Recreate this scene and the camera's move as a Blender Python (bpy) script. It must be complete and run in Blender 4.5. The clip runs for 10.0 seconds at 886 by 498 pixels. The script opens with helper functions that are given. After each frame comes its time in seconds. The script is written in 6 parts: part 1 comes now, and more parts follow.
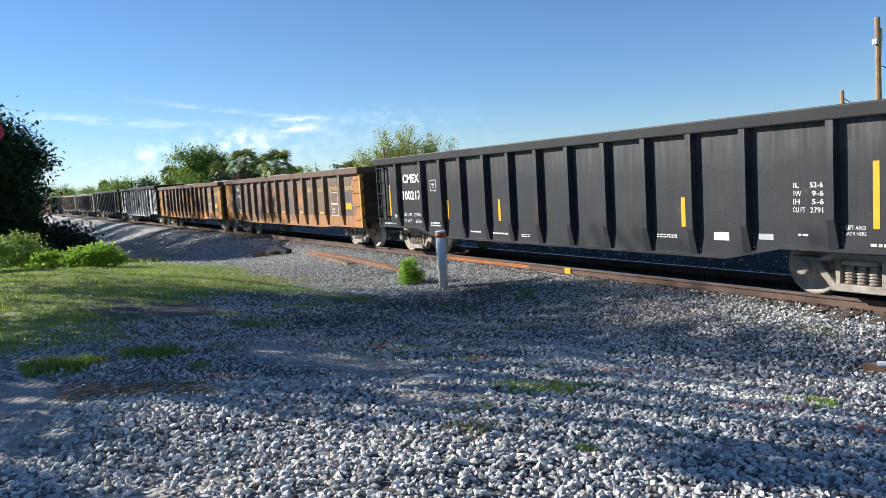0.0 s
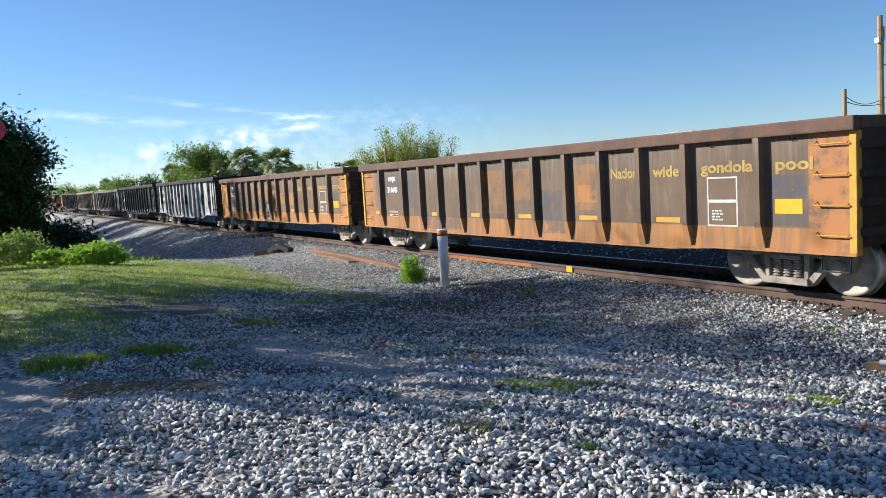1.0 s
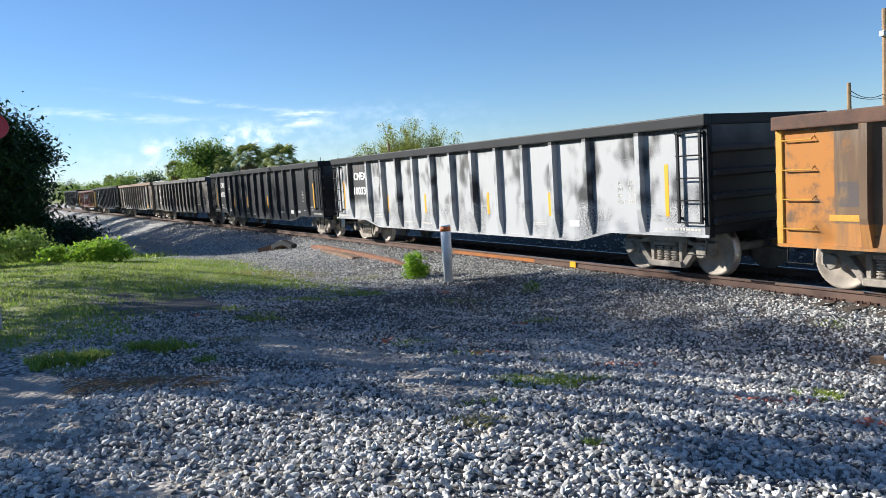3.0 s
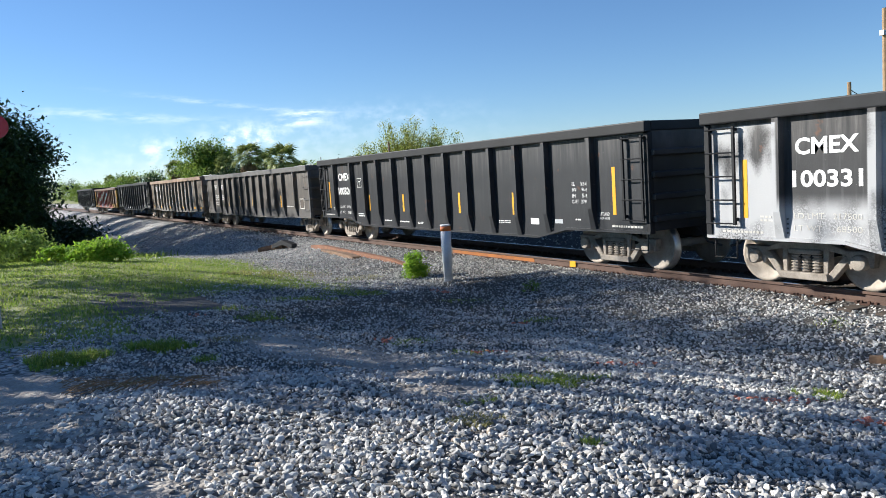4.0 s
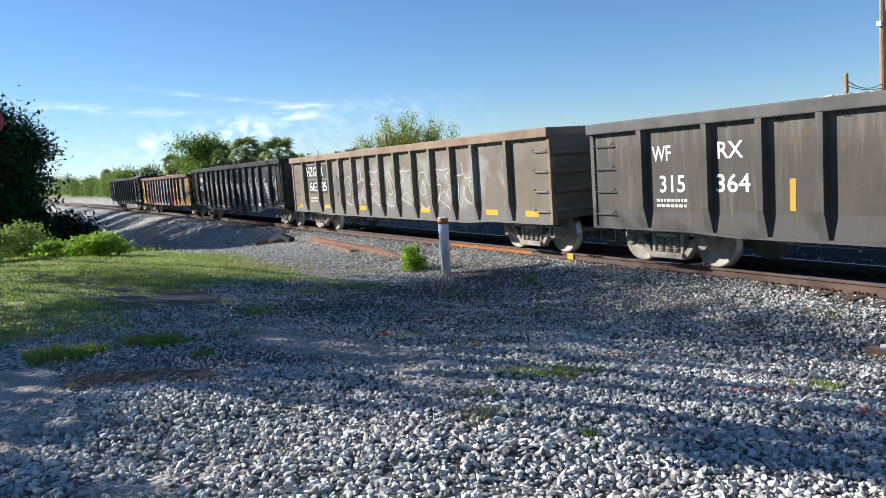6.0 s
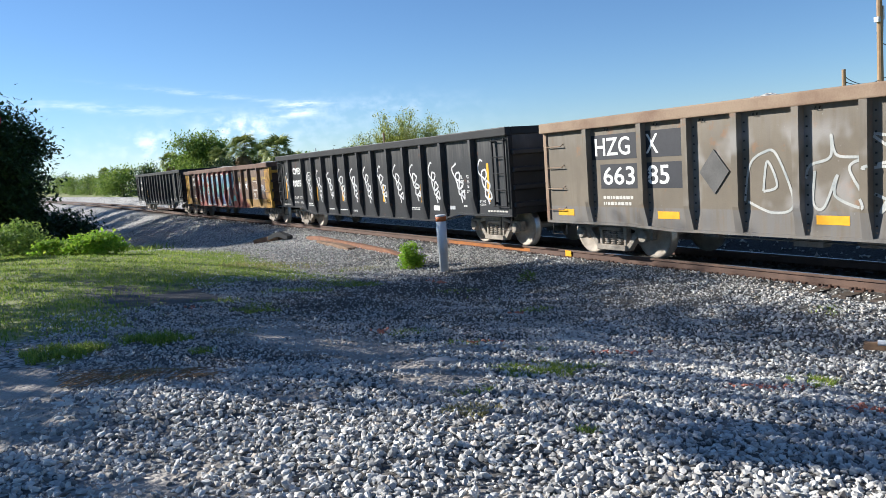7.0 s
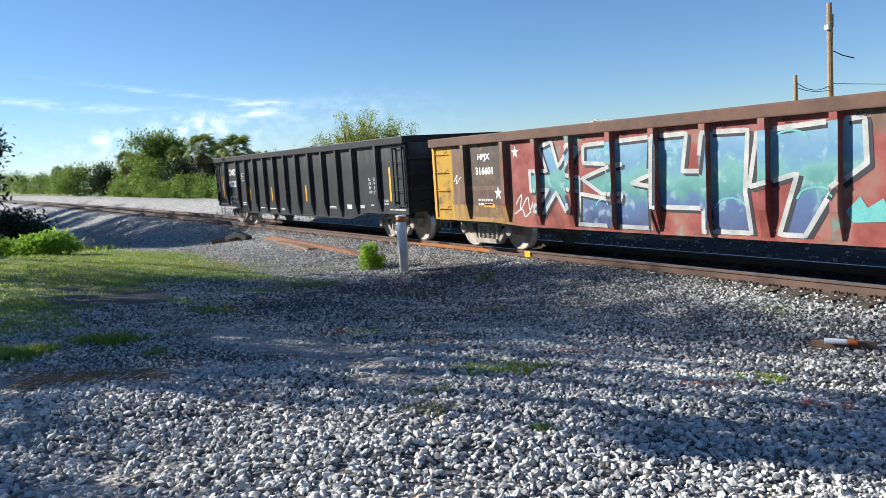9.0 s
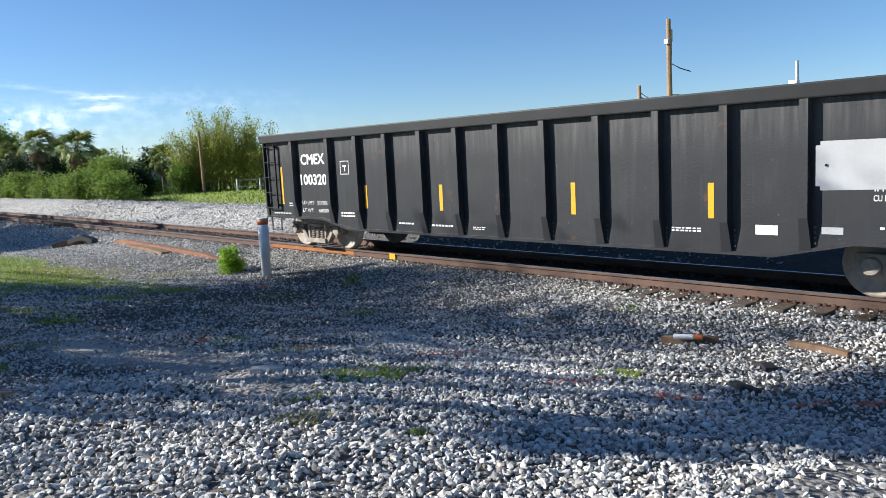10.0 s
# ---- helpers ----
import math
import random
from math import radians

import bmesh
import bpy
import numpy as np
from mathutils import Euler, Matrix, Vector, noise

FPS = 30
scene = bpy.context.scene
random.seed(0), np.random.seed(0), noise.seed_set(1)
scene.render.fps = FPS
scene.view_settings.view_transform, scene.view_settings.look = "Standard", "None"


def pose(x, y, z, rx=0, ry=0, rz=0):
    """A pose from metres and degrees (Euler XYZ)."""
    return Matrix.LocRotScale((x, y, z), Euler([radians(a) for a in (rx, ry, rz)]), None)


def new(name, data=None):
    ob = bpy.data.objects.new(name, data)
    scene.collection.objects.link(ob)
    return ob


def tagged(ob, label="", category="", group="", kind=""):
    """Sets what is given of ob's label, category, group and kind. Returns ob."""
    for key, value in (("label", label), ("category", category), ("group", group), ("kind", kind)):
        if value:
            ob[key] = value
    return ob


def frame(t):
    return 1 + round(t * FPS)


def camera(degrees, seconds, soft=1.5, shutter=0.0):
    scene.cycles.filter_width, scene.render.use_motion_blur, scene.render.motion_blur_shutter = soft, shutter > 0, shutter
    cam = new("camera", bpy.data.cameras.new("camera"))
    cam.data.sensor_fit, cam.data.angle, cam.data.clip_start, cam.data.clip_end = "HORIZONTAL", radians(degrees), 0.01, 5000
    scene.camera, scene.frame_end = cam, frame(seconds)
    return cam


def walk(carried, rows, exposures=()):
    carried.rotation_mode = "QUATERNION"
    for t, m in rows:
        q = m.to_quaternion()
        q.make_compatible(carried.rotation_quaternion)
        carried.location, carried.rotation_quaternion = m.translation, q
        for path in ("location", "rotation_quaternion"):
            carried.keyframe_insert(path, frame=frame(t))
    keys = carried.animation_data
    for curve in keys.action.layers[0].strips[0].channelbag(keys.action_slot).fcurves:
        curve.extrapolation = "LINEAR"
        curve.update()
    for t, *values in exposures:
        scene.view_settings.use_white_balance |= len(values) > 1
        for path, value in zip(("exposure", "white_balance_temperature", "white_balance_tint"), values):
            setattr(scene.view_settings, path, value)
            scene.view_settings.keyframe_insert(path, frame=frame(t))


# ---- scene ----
cam = camera(59.45, 10.0, soft=0.5)
EYE = 2.137  # height above the rail heads, which lie at z = 0
ROWS = [
    (0, -30.154, -5.246, 3.425, 0.000, 0.000, 0.000),
    (0.5, -30.135, -5.270, 3.447, -0.002, 0.011, 0.001),
    (1, -30.040, -5.350, 3.384, -0.001, 0.011, -0.003),
    (1.5, -29.944, -5.470, 3.497, 0.003, 0.005, -0.003),
    (2, -29.866, -5.591, 3.600, 0.008, 0.010, -0.002),
    (2.5, -29.808, -5.643, 3.604, 0.009, 0.014, -0.004),
    (4, -29.768, -5.681, 3.642, 0.019, 0.008, -0.006),
    (4.5, -29.795, -5.807, 3.806, 0.027, 0.003, -0.000),
    (5, -29.858, -5.976, 3.867, 0.027, 0.004, 0.003),
    (5.5, -29.921, -6.091, 3.823, 0.018, 0.007, -0.004),
    (7, -30.104, -6.409, 4.058, 0.027, 0.004, -0.009),
    (7.5, -30.240, -6.438, 4.077, 0.037, -0.006, -0.010),
    (8, -30.523, -6.423, 4.004, 0.031, -0.024, -0.009),
    (8.5, -31.159, -6.437, 3.892, 0.044, -0.036, -0.009),
    (9, -32.927, -6.523, 3.635, 0.035, -0.042, -0.018),
    (9.5, -36.731, -6.712, 3.279, -0.005, 0.012, 0.000),
    (10, -43.211, -7.026, 2.831, -0.024, 0.048, 0.017),
]
walk(cam, [(t, pose(x, y, EYE + z, 90 + pitch, roll, yaw)) for t, yaw, pitch, roll, x, y, z in ROWS], [(0.0, 0.95, 5960, 9), (10.0, 0.95, 5960, 9)])

# ---- daylight: a low morning sun from the left of the track, clear sky ----
SUN_DIR = Vector((0.66, -0.751, -0.466)).normalized()
world = bpy.data.worlds.new("sky")
scene.world = world
world.use_nodes = True
wn = world.node_tree
sky = wn.nodes.new("ShaderNodeTexSky")
sky.sky_type = "NISHITA"
sky.sun_disc = False
sky.sun_elevation = radians(25)
sky.sun_rotation = radians(318.7)
sky.air_density, sky.dust_density, sky.ozone_density = 0.85, 0.0, 5.0
wn.nodes["Background"].inputs["Strength"].default_value = 0.066
wn.links.new(sky.outputs["Color"], wn.nodes["Background"].inputs["Color"])
sun = new("sun", bpy.data.lights.new("sun", "SUN"))
sun.data.energy, sun.data.angle, sun.data.color = 5.0, radians(0.53), (1.0, 0.92, 0.80)
sun.rotation_euler = SUN_DIR.to_track_quat("-Z", "Y").to_euler()


# ---- materials ----
def shader(name, rough=0.7, metal=0.0, spec=0.5):
    m = bpy.data.materials.new(name)
    m.use_nodes = True
    nt = m.node_tree
    b = nt.nodes["Principled BSDF"]
    b.inputs["Roughness"].default_value = rough
    b.inputs["Metallic"].default_value = metal
    b.inputs["Specular IOR Level"].default_value = spec
    return m, nt, b


def nd(nt, kind, **kw):
    n = nt.nodes.new("ShaderNode" + kind)
    for k, v in kw.items():
        n.inputs[k.replace("_", " ")].default_value = v
    return n


def coords(nt, scale=(1, 1, 1)):
    tc = nd(nt, "TexCoord")
    mp = nd(nt, "Mapping")
    mp.inputs["Scale"].default_value = scale
    nt.links.new(tc.outputs["Object"], mp.inputs["Vector"])
    return mp.outputs["Vector"]


def noise_tex(nt, vec, scale, detail=4.0, rough=0.6):
    n = nd(nt, "TexNoise", Scale=scale, Detail=detail, Roughness=rough)
    nt.links.new(vec, n.inputs["Vector"])
    return n.outputs["Fac"]


def ramp(nt, fac, stops):
    r = nt.nodes.new("ShaderNodeValToRGB")
    e = r.color_ramp.elements
    while len(e) < len(stops):
        e.new(0.5)
    for el, (p, c) in zip(e, stops):
        el.position = p
        el.color = (*c, 1) if len(c) == 3 else c
    nt.links.new(fac, r.inputs["Fac"])
    return r.outputs["Color"]


def mix(nt, fac, a, b, mode="MIX"):
    m = nt.nodes.new("ShaderNodeMix")
    m.data_type = "RGBA"
    m.blend_type = mode
    for sock, val in ((m.inputs[0], fac), (m.inputs[6], a), (m.inputs[7], b)):
        if isinstance(val, (int, float)):
            sock.default_value = val
        elif isinstance(val, tuple):
            sock.default_value = (*val, 1)
        else:
            nt.links.new(val, sock)
    return m.outputs[2]


def calc(nt, op, a, b=0.0):
    m = nt.nodes.new("ShaderNodeMath")
    m.operation = op
    for sock, val in ((m.inputs[0], a), (m.inputs[1], b)):
        if isinstance(val, (int, float)):
            sock.default_value = val
        else:
            nt.links.new(val, sock)
    return m.outputs[0]


def span(nt, v, lo, hi):
    """0 below lo, 1 above hi, smooth between (lo may exceed hi)."""
    n = nt.nodes.new("ShaderNodeMapRange")
    n.interpolation_type = "SMOOTHSTEP"
    n.inputs[1].default_value, n.inputs[2].default_value = lo, hi
    nt.links.new(v, n.inputs[0])
    return n.outputs[0]


def bump(nt, b, height, strength, distance=0.02):
    n = nd(nt, "Bump", Strength=strength, Distance=distance)
    nt.links.new(height, n.inputs["Height"])
    nt.links.new(n.outputs["Normal"], b.inputs["Normal"])


def worn(name, base, dark, scale=3.0, rough=0.7, metal=0.0, grain=40.0, relief=0.15, spec=0.4):
    """A paint or raw surface with blotches at two scales."""
    m, nt, b = shader(name, rough, metal, spec)
    v = coords(nt)
    big = noise_tex(nt, v, scale)
    fine = noise_tex(nt, v, grain, 3.0)
    c = ramp(nt, big, [(0.3, dark), (0.65, base)])
    c = mix(nt, 0.25, c, ramp(nt, fine, [(0.3, dark), (0.7, base)]))
    nt.links.new(c, b.inputs["Base Color"])
    bump(nt, b, fine, relief, 0.004)
    return m


def car_paint(name, tones, rust, rust_amount, low=None, low_z=1.07, dust=0.35, extra=None, rough=0.62):
    """Wagon side paint in the wagon's own coordinates: y along it, z up."""
    m, nt, b = shader(name, rough, 0.0, 0.3)
    v = coords(nt)
    sep = nd(nt, "SeparateXYZ")
    nt.links.new(v, sep.inputs[0])
    y, z = sep.outputs["Y"], sep.outputs["Z"]
    big = noise_tex(nt, v, 0.9, 5.0)
    streak = noise_tex(nt, coords(nt, (1, 6.0, 0.5)), 1.6, 5.0)
    fine = noise_tex(nt, v, 35.0, 4.0)
    c = ramp(nt, big, [(0.3, tones[0]), (0.7, tones[1])])
    c = mix(nt, span(nt, streak, 0.5, 0.75), c, tones[2])
    # road dust along the upper edge of the panels
    top = calc(nt, "MULTIPLY", span(nt, z, 1.9, 2.5), calc(nt, "MULTIPLY", span(nt, streak, 0.25, 0.8), dust))
    c = mix(nt, top, c, (0.28, 0.26, 0.24))
    r = calc(nt, "MULTIPLY", span(nt, noise_tex(nt, v, 2.3, 6.0, 0.7), 0.62 - 0.2 * rust_amount, 0.72 - 0.1 * rust_amount), min(1.0, 0.4 + rust_amount))
    c = mix(nt, r, c, rust)
    if low:
        zz = calc(nt, "ADD", z, calc(nt, "MULTIPLY", calc(nt, "SUBTRACT", fine, 0.5), 0.03))
        c = mix(nt, calc(nt, "MULTIPLY", span(nt, zz, low_z + 0.015, low_z - 0.015), span(nt, streak, 0.8, 0.35)), c, low)
    if extra:
        c = extra(nt, c, v, y, z, big, fine, streak)
    specks = span(nt, noise_tex(nt, v, 18.0, 2.0), 0.74, 0.78)
    c = mix(nt, calc(nt, "MULTIPLY", specks, 0.25), c, (0.5, 0.48, 0.45))
    nt.links.new(c, b.inputs["Base Color"])
    nt.links.new(calc(nt, "ADD", calc(nt, "MULTIPLY", fine, 0.25), rough - 0.12), b.inputs["Roughness"])
    bump(nt, b, calc(nt, "ADD", calc(nt, "MULTIPLY", noise_tex(nt, v, 2.2, 1.0), 3.0), fine), 0.16, 0.012)
    return m


def flat_band(nt, v, lo, hi, soft=0.05):
    return calc(nt, "MULTIPLY", span(nt, v, lo - soft, lo + soft), span(nt, v, hi + soft, hi - soft))


def patches(nt, c, y, z, rects):
    wear = span(nt, noise_tex(nt, coords(nt), 2.6, 6.0, 0.7), 0.34, 0.54)
    for y0, y1, z0, z1, col, k in rects:
        k1 = calc(nt, "MULTIPLY", flat_band(nt, y, y0, y1, 0.012), flat_band(nt, z, z0, z1, 0.012))
        c = mix(nt, calc(nt, "MULTIPLY", calc(nt, "MULTIPLY", k1, wear), k), c, col)
    return c


ORANGE, YELLOW = (0.44, 0.18, 0.04), (0.62, 0.33, 0.03)
BLUEGREY, PALE = (0.075, 0.075, 0.085), (0.16, 0.12, 0.09)


def rust_a(nt, c, v, y, z, big, fine, streak):
    return patches(nt, c, y, z, [
        (-8.2, -7.42, 0.7, 2.43, (0.40, 0.17, 0.06), 0.95), (-7.4, -6.75, 1.55, 1.85, BLUEGREY, 0.8), (-7.4, -6.75, 1.1, 1.55, BLUEGREY, 0.6),
        (7.2, 8.2, 0.7, 2.4, ORANGE, 0.7), (6.85, 7.4, 1.4, 2.3, PALE, 0.6), (5.45, 6.7, 1.7, 2.3, BLUEGREY, 0.65), (4.3, 5.2, 1.3, 2.3, BLUEGREY, 0.55),
        (2.2, 4.2, 0.75, 1.1, BLUEGREY, 0.7), (-1.9, -1.0, 0.8, 1.7, BLUEGREY, 0.65), (0.2, 1.1, 1.2, 2.2, ORANGE, 0.3), (-0.7, 0.0, 1.5, 2.2, ORANGE, 0.3),
        (-2.9, -2.2, 1.3, 2.2, ORANGE, 0.35), (-3.0, -2.3, 1.45, 1.8, ORANGE, 0.6)])


def rust_b(nt, c, v, y, z, big, fine, streak):
    return patches(nt, c, y, z, [
        (-8.2, -7.5, 0.7, 2.43, ORANGE, 0.85), (-7.4, -6.8, 1.5, 1.8, BLUEGREY, 0.85), (7.25, 8.2, 0.7, 2.4, ORANGE, 0.95), (6.85, 7.2, 1.3, 1.65, BLUEGREY, 0.7),
        (4.4, 5.2, 1.25, 1.65, BLUEGREY, 0.8), (4.4, 5.2, 1.85, 2.1, BLUEGREY, 0.7), (3.4, 4.1, 1.15, 1.9, BLUEGREY, 0.95),
        (1.4, 2.0, 1.2, 1.75, BLUEGREY, 0.9), (1.3, 2.0, 1.75, 2.0, ORANGE, 0.7), (0.3, 1.05, 1.55, 2.2, ORANGE, 0.5), (0.3, 1.05, 0.75, 1.5, (0.42, 0.42, 0.4), 0.85),
        (-0.8, 0.0, 1.2, 1.95, ORANGE, 0.55), (-1.9, -1.0, 1.4, 1.85, ORANGE, 0.6), (-2.9, -2.2, 1.35, 1.85, ORANGE, 0.55), (-6.6, -5.4, 0.75, 1.0, ORANGE, 0.6)])


def silver(nt, c, v, y, z, big, fine, streak):
    cloud = noise_tex(nt, coords(nt, (1, 1.5, 1.0)), 1.1, 2.0)
    k = span(nt, calc(nt, "ADD", cloud, calc(nt, "MULTIPLY", fine, 0.12)), 0.74, 0.52)
    low = calc(nt, "MULTIPLY", span(nt, z, 1.45, 1.25), span(nt, fine, 0.35, 0.6))
    k = calc(nt, "MAXIMUM", k, low)
    door = calc(nt, "MULTIPLY", flat_band(nt, y, 5.42, 6.75, 0.02), span(nt, z, 1.2, 1.5))
    k = calc(nt, "MULTIPLY", k, calc(nt, "SUBTRACT", 1.0, door))
    k = calc(nt, "MULTIPLY", k, span(nt, z, 2.56, 2.54))
    return mix(nt, calc(nt, "MULTIPLY", k, 0.85), c, (0.48, 0.48, 0.48))


def mural(nt, c, v, y, z, big, fine, streak):
    """Sprayed colours: red at both sides, blues and teals between."""
    edge = calc(nt, "ADD", y, calc(nt, "MULTIPLY", calc(nt, "SUBTRACT", noise_tex(nt, v, 2.5, 1.0), 0.5), 0.7))
    slope = calc(nt, "SUBTRACT", edge, calc(nt, "MULTIPLY", calc(nt, "SUBTRACT", z, 0.8), 1.2))
    low = span(nt, calc(nt, "ADD", calc(nt, "MULTIPLY", calc(nt, "SUBTRACT", edge, -3.2), 0.65), calc(nt, "SUBTRACT", 1.75, z)), -0.1, 0.1)
    red = calc(nt, "MULTIPLY", calc(nt, "MULTIPLY", flat_band(nt, edge, -5.2, 5.2, 0.2), low), span(nt, z, 2.5, 2.4))
    c = mix(nt, calc(nt, "MULTIPLY", red, 0.92), c, ramp(nt, noise_tex(nt, v, 1.7, 3.0), [(0.35, (0.19, 0.035, 0.03)), (0.5, (0.27, 0.07, 0.06)), (0.62, (0.25, 0.13, 0.10)), (0.7, (0.16, 0.26, 0.23))]))
    return patches(nt, c, y, z, [(7.35, 8.2, 0.72, 2.4, (0.42, 0.24, 0.015), 0.95), (5.45, 6.7, 1.5, 2.35, (0.05, 0.045, 0.042), 0.8), (5.45, 6.7, 0.8, 1.4, (0.07, 0.04, 0.035), 0.7), (-8.2, -7.4, 0.7, 2.4, (0.40, 0.21, 0.025), 0.9), (-7.3, -6.75, 1.3, 1.7, BLUEGREY, 0.75)])


def grey_wear(nt, c, v, y, z, big, fine, streak):
    pale = span(nt, noise_tex(nt, coords(nt, (1, 0.9, 0.7)), 1.4, 3.0), 0.45, 0.62)
    pale = calc(nt, "MULTIPLY", pale, calc(nt, "MULTIPLY", flat_band(nt, y, -6.5, 4.2, 0.2), flat_band(nt, z, 1.0, 2.3, 0.15)))
    return mix(nt, calc(nt, "MULTIPLY", pale, 0.55), c, (0.34, 0.33, 0.32))


def mural_fill():
    """Letter fill: pale blue above, teal in the middle, indigo below."""
    m, nt, b = shader("blended_blue_spray_paint", 0.6, 0.0, 0.3)
    v = coords(nt)
    sep = nd(nt, "SeparateXYZ")
    nt.links.new(v, sep.inputs[0])
    z = calc(nt, "ADD", sep.outputs["Z"], calc(nt, "MULTIPLY", calc(nt, "SUBTRACT", noise_tex(nt, v, 2.0, 2.0), 0.5), 0.9))
    c = ramp(nt, calc(nt, "DIVIDE", calc(nt, "SUBTRACT", z, 0.7), 1.7), [(0.05, (0.06, 0.075, 0.16)), (0.32, (0.07, 0.13, 0.25)), (0.42, (0.075, 0.22, 0.20)), (0.58, (0.13, 0.30, 0.28)), (0.70, (0.11, 0.23, 0.35)), (1.0, (0.19, 0.33, 0.42))])
    fog = noise_tex(nt, v, 4.5, 2.0)
    c = mix(nt, calc(nt, "MULTIPLY", span(nt, fog, 0.55, 0.75), 0.5), c, (0.34, 0.47, 0.47))
    c = mix(nt, calc(nt, "MULTIPLY", span(nt, noise_tex(nt, v, 22.0, 4.0), 0.6, 0.75), 0.3), c, (0.22, 0.15, 0.12))
    nt.links.new(c, b.inputs["Base Color"])
    bump(nt, b, noise_tex(nt, v, 2.2, 1.0), 0.2, 0.02)
    return m


MURAL_FILL = mural_fill()
MURAL_EDGE = worn("grimy_white_spray_paint", (0.50, 0.48, 0.44), (0.22, 0.25, 0.25), 3.5, 0.65)
RUST = (0.22, 0.085, 0.035)
PAINT = {
    "black": car_paint("black_wagon_paint", [(0.025, 0.026, 0.029), (0.035, 0.036, 0.039), (0.040, 0.041, 0.044)], RUST, 0.0, dust=0.22, rough=0.40),
    "silver": car_paint("patchy_white_wagon_paint", [(0.03, 0.03, 0.032), (0.05, 0.05, 0.05), (0.08, 0.08, 0.08)], RUST, 0.0, extra=silver),
    "rust_a": car_paint("rusty_brown_wagon_paint", [(0.105, 0.072, 0.050), (0.165, 0.112, 0.074), (0.20, 0.135, 0.085)], (0.25, 0.125, 0.05), 0.12, low=(0.38, 0.175, 0.06), extra=rust_a, rough=0.75),
    "rust_b": car_paint("rusty_orange_wagon_paint", [(0.11, 0.072, 0.046), (0.175, 0.112, 0.068), (0.22, 0.14, 0.075)], (0.28, 0.13, 0.045), 0.2, low=(0.42, 0.19, 0.055), extra=rust_b, rough=0.75),
    "brown": car_paint("dark_brown_wagon_paint", [(0.055, 0.049, 0.043), (0.088, 0.076, 0.063), (0.125, 0.102, 0.078)], (0.14, 0.085, 0.045), 0.2, low=(0.085, 0.08, 0.075), low_z=1.05, rough=0.72),
    "grey": car_paint("grey_brown_wagon_paint", [(0.125, 0.105, 0.08), (0.19, 0.16, 0.12), (0.145, 0.12, 0.09)], (0.25, 0.13, 0.065), 0.2, low=(0.16, 0.15, 0.14), low_z=1.05, extra=grey_wear, rough=0.72),
    "mural": car_paint("sprayed_wagon_paint", [(0.10, 0.062, 0.042), (0.15, 0.09, 0.058), (0.20, 0.12, 0.07)], (0.26, 0.11, 0.04), 0.25, low=(0.34, 0.20, 0.05), extra=mural, rough=0.7),
}
RIM_PAINT = {
    "black": worn("black_rim_paint", (0.022, 0.023, 0.025), (0.013, 0.013, 0.014), 2.0, 0.55, spec=0.2),
    "rust": worn("rusty_rim_steel", (0.15, 0.078, 0.05), (0.07, 0.042, 0.032), 2.5, 0.8),
    "grey": worn("grey_rim_steel", (0.12, 0.115, 0.11), (0.06, 0.058, 0.055), 2.0, 0.75),
    "tan": worn("tan_rim_steel", (0.30, 0.22, 0.15), (0.17, 0.10, 0.065), 1.6, 0.8),
}
DARK_STEEL = worn("dark_underframe_steel", (0.03, 0.028, 0.026), (0.012, 0.011, 0.011), 3.0, 0.75)
TRUCK_STEEL = worn("dusty_truck_casting", (0.40, 0.35, 0.29), (0.17, 0.145, 0.12), 5.0, 0.85)
WHEEL_STEEL = worn("dusty_wheel_steel", (0.46, 0.395, 0.32), (0.24, 0.20, 0.16), 4.0, 0.7)
TREAD_STEEL = worn("polished_tread_steel", (0.55, 0.54, 0.52), (0.35, 0.34, 0.33), 8.0, 0.3, 0.9)
RAIL_WEB = worn("rusty_rail_side", (0.14, 0.085, 0.062), (0.075, 0.048, 0.038), 1.4, 0.85)
RAIL_HEAD = worn("polished_rail_head", (0.62, 0.60, 0.58), (0.45, 0.42, 0.40), 6.0, 0.28, 0.9)
TIE_WOOD = worn("creosoted_tie_wood", (0.11, 0.085, 0.065), (0.045, 0.036, 0.03), 2.5, 0.9, 0, 30.0, 0.5)
YELLOW_TAPE = worn("yellow_reflective_tape", (0.78, 0.40, 0.01), (0.68, 0.32, 0.01), 6.0, 0.45)
YELLOW_OLD = worn("faded_yellow_paint", (0.58, 0.32, 0.04), (0.42, 0.21, 0.03), 5.0, 0.7)
WHITE_LETTER = worn("white_stencil_paint", (0.80, 0.80, 0.78), (0.64, 0.63, 0.60), 8.0, 0.6)
FADED_LETTER = worn("faded_white_paint", (0.62, 0.60, 0.55), (0.42, 0.39, 0.34), 8.0, 0.7)
YELLOW_LETTER = worn("faded_yellow_letter_paint", (0.48, 0.33, 0.06), (0.24, 0.155, 0.06), 7.0, 0.7)
WHITE_SPRAY = worn("white_spray_paint", (0.80, 0.80, 0.79), (0.55, 0.55, 0.55), 9.0, 0.6)
TAG_WHITE = worn("thin_white_spray_mist", (0.66, 0.66, 0.66), (0.30, 0.30, 0.31), 7.0, 0.65)
BLACK_SPRAY = worn("black_spray_paint", (0.02, 0.022, 0.03), (0.012, 0.013, 0.02), 6.0, 0.6)
TEAL_SPRAY = worn("teal_spray_paint", (0.14, 0.42, 0.38), (0.08, 0.28, 0.28), 5.0, 0.6)
ORANGE_PAINT = worn("orange_band_paint", (0.60, 0.16, 0.035), (0.48, 0.12, 0.03), 5.0, 0.5)
PIPE_WHITE = worn("weathered_white_pipe", (0.74, 0.75, 0.76), (0.60, 0.61, 0.63), 3.0, 0.45)
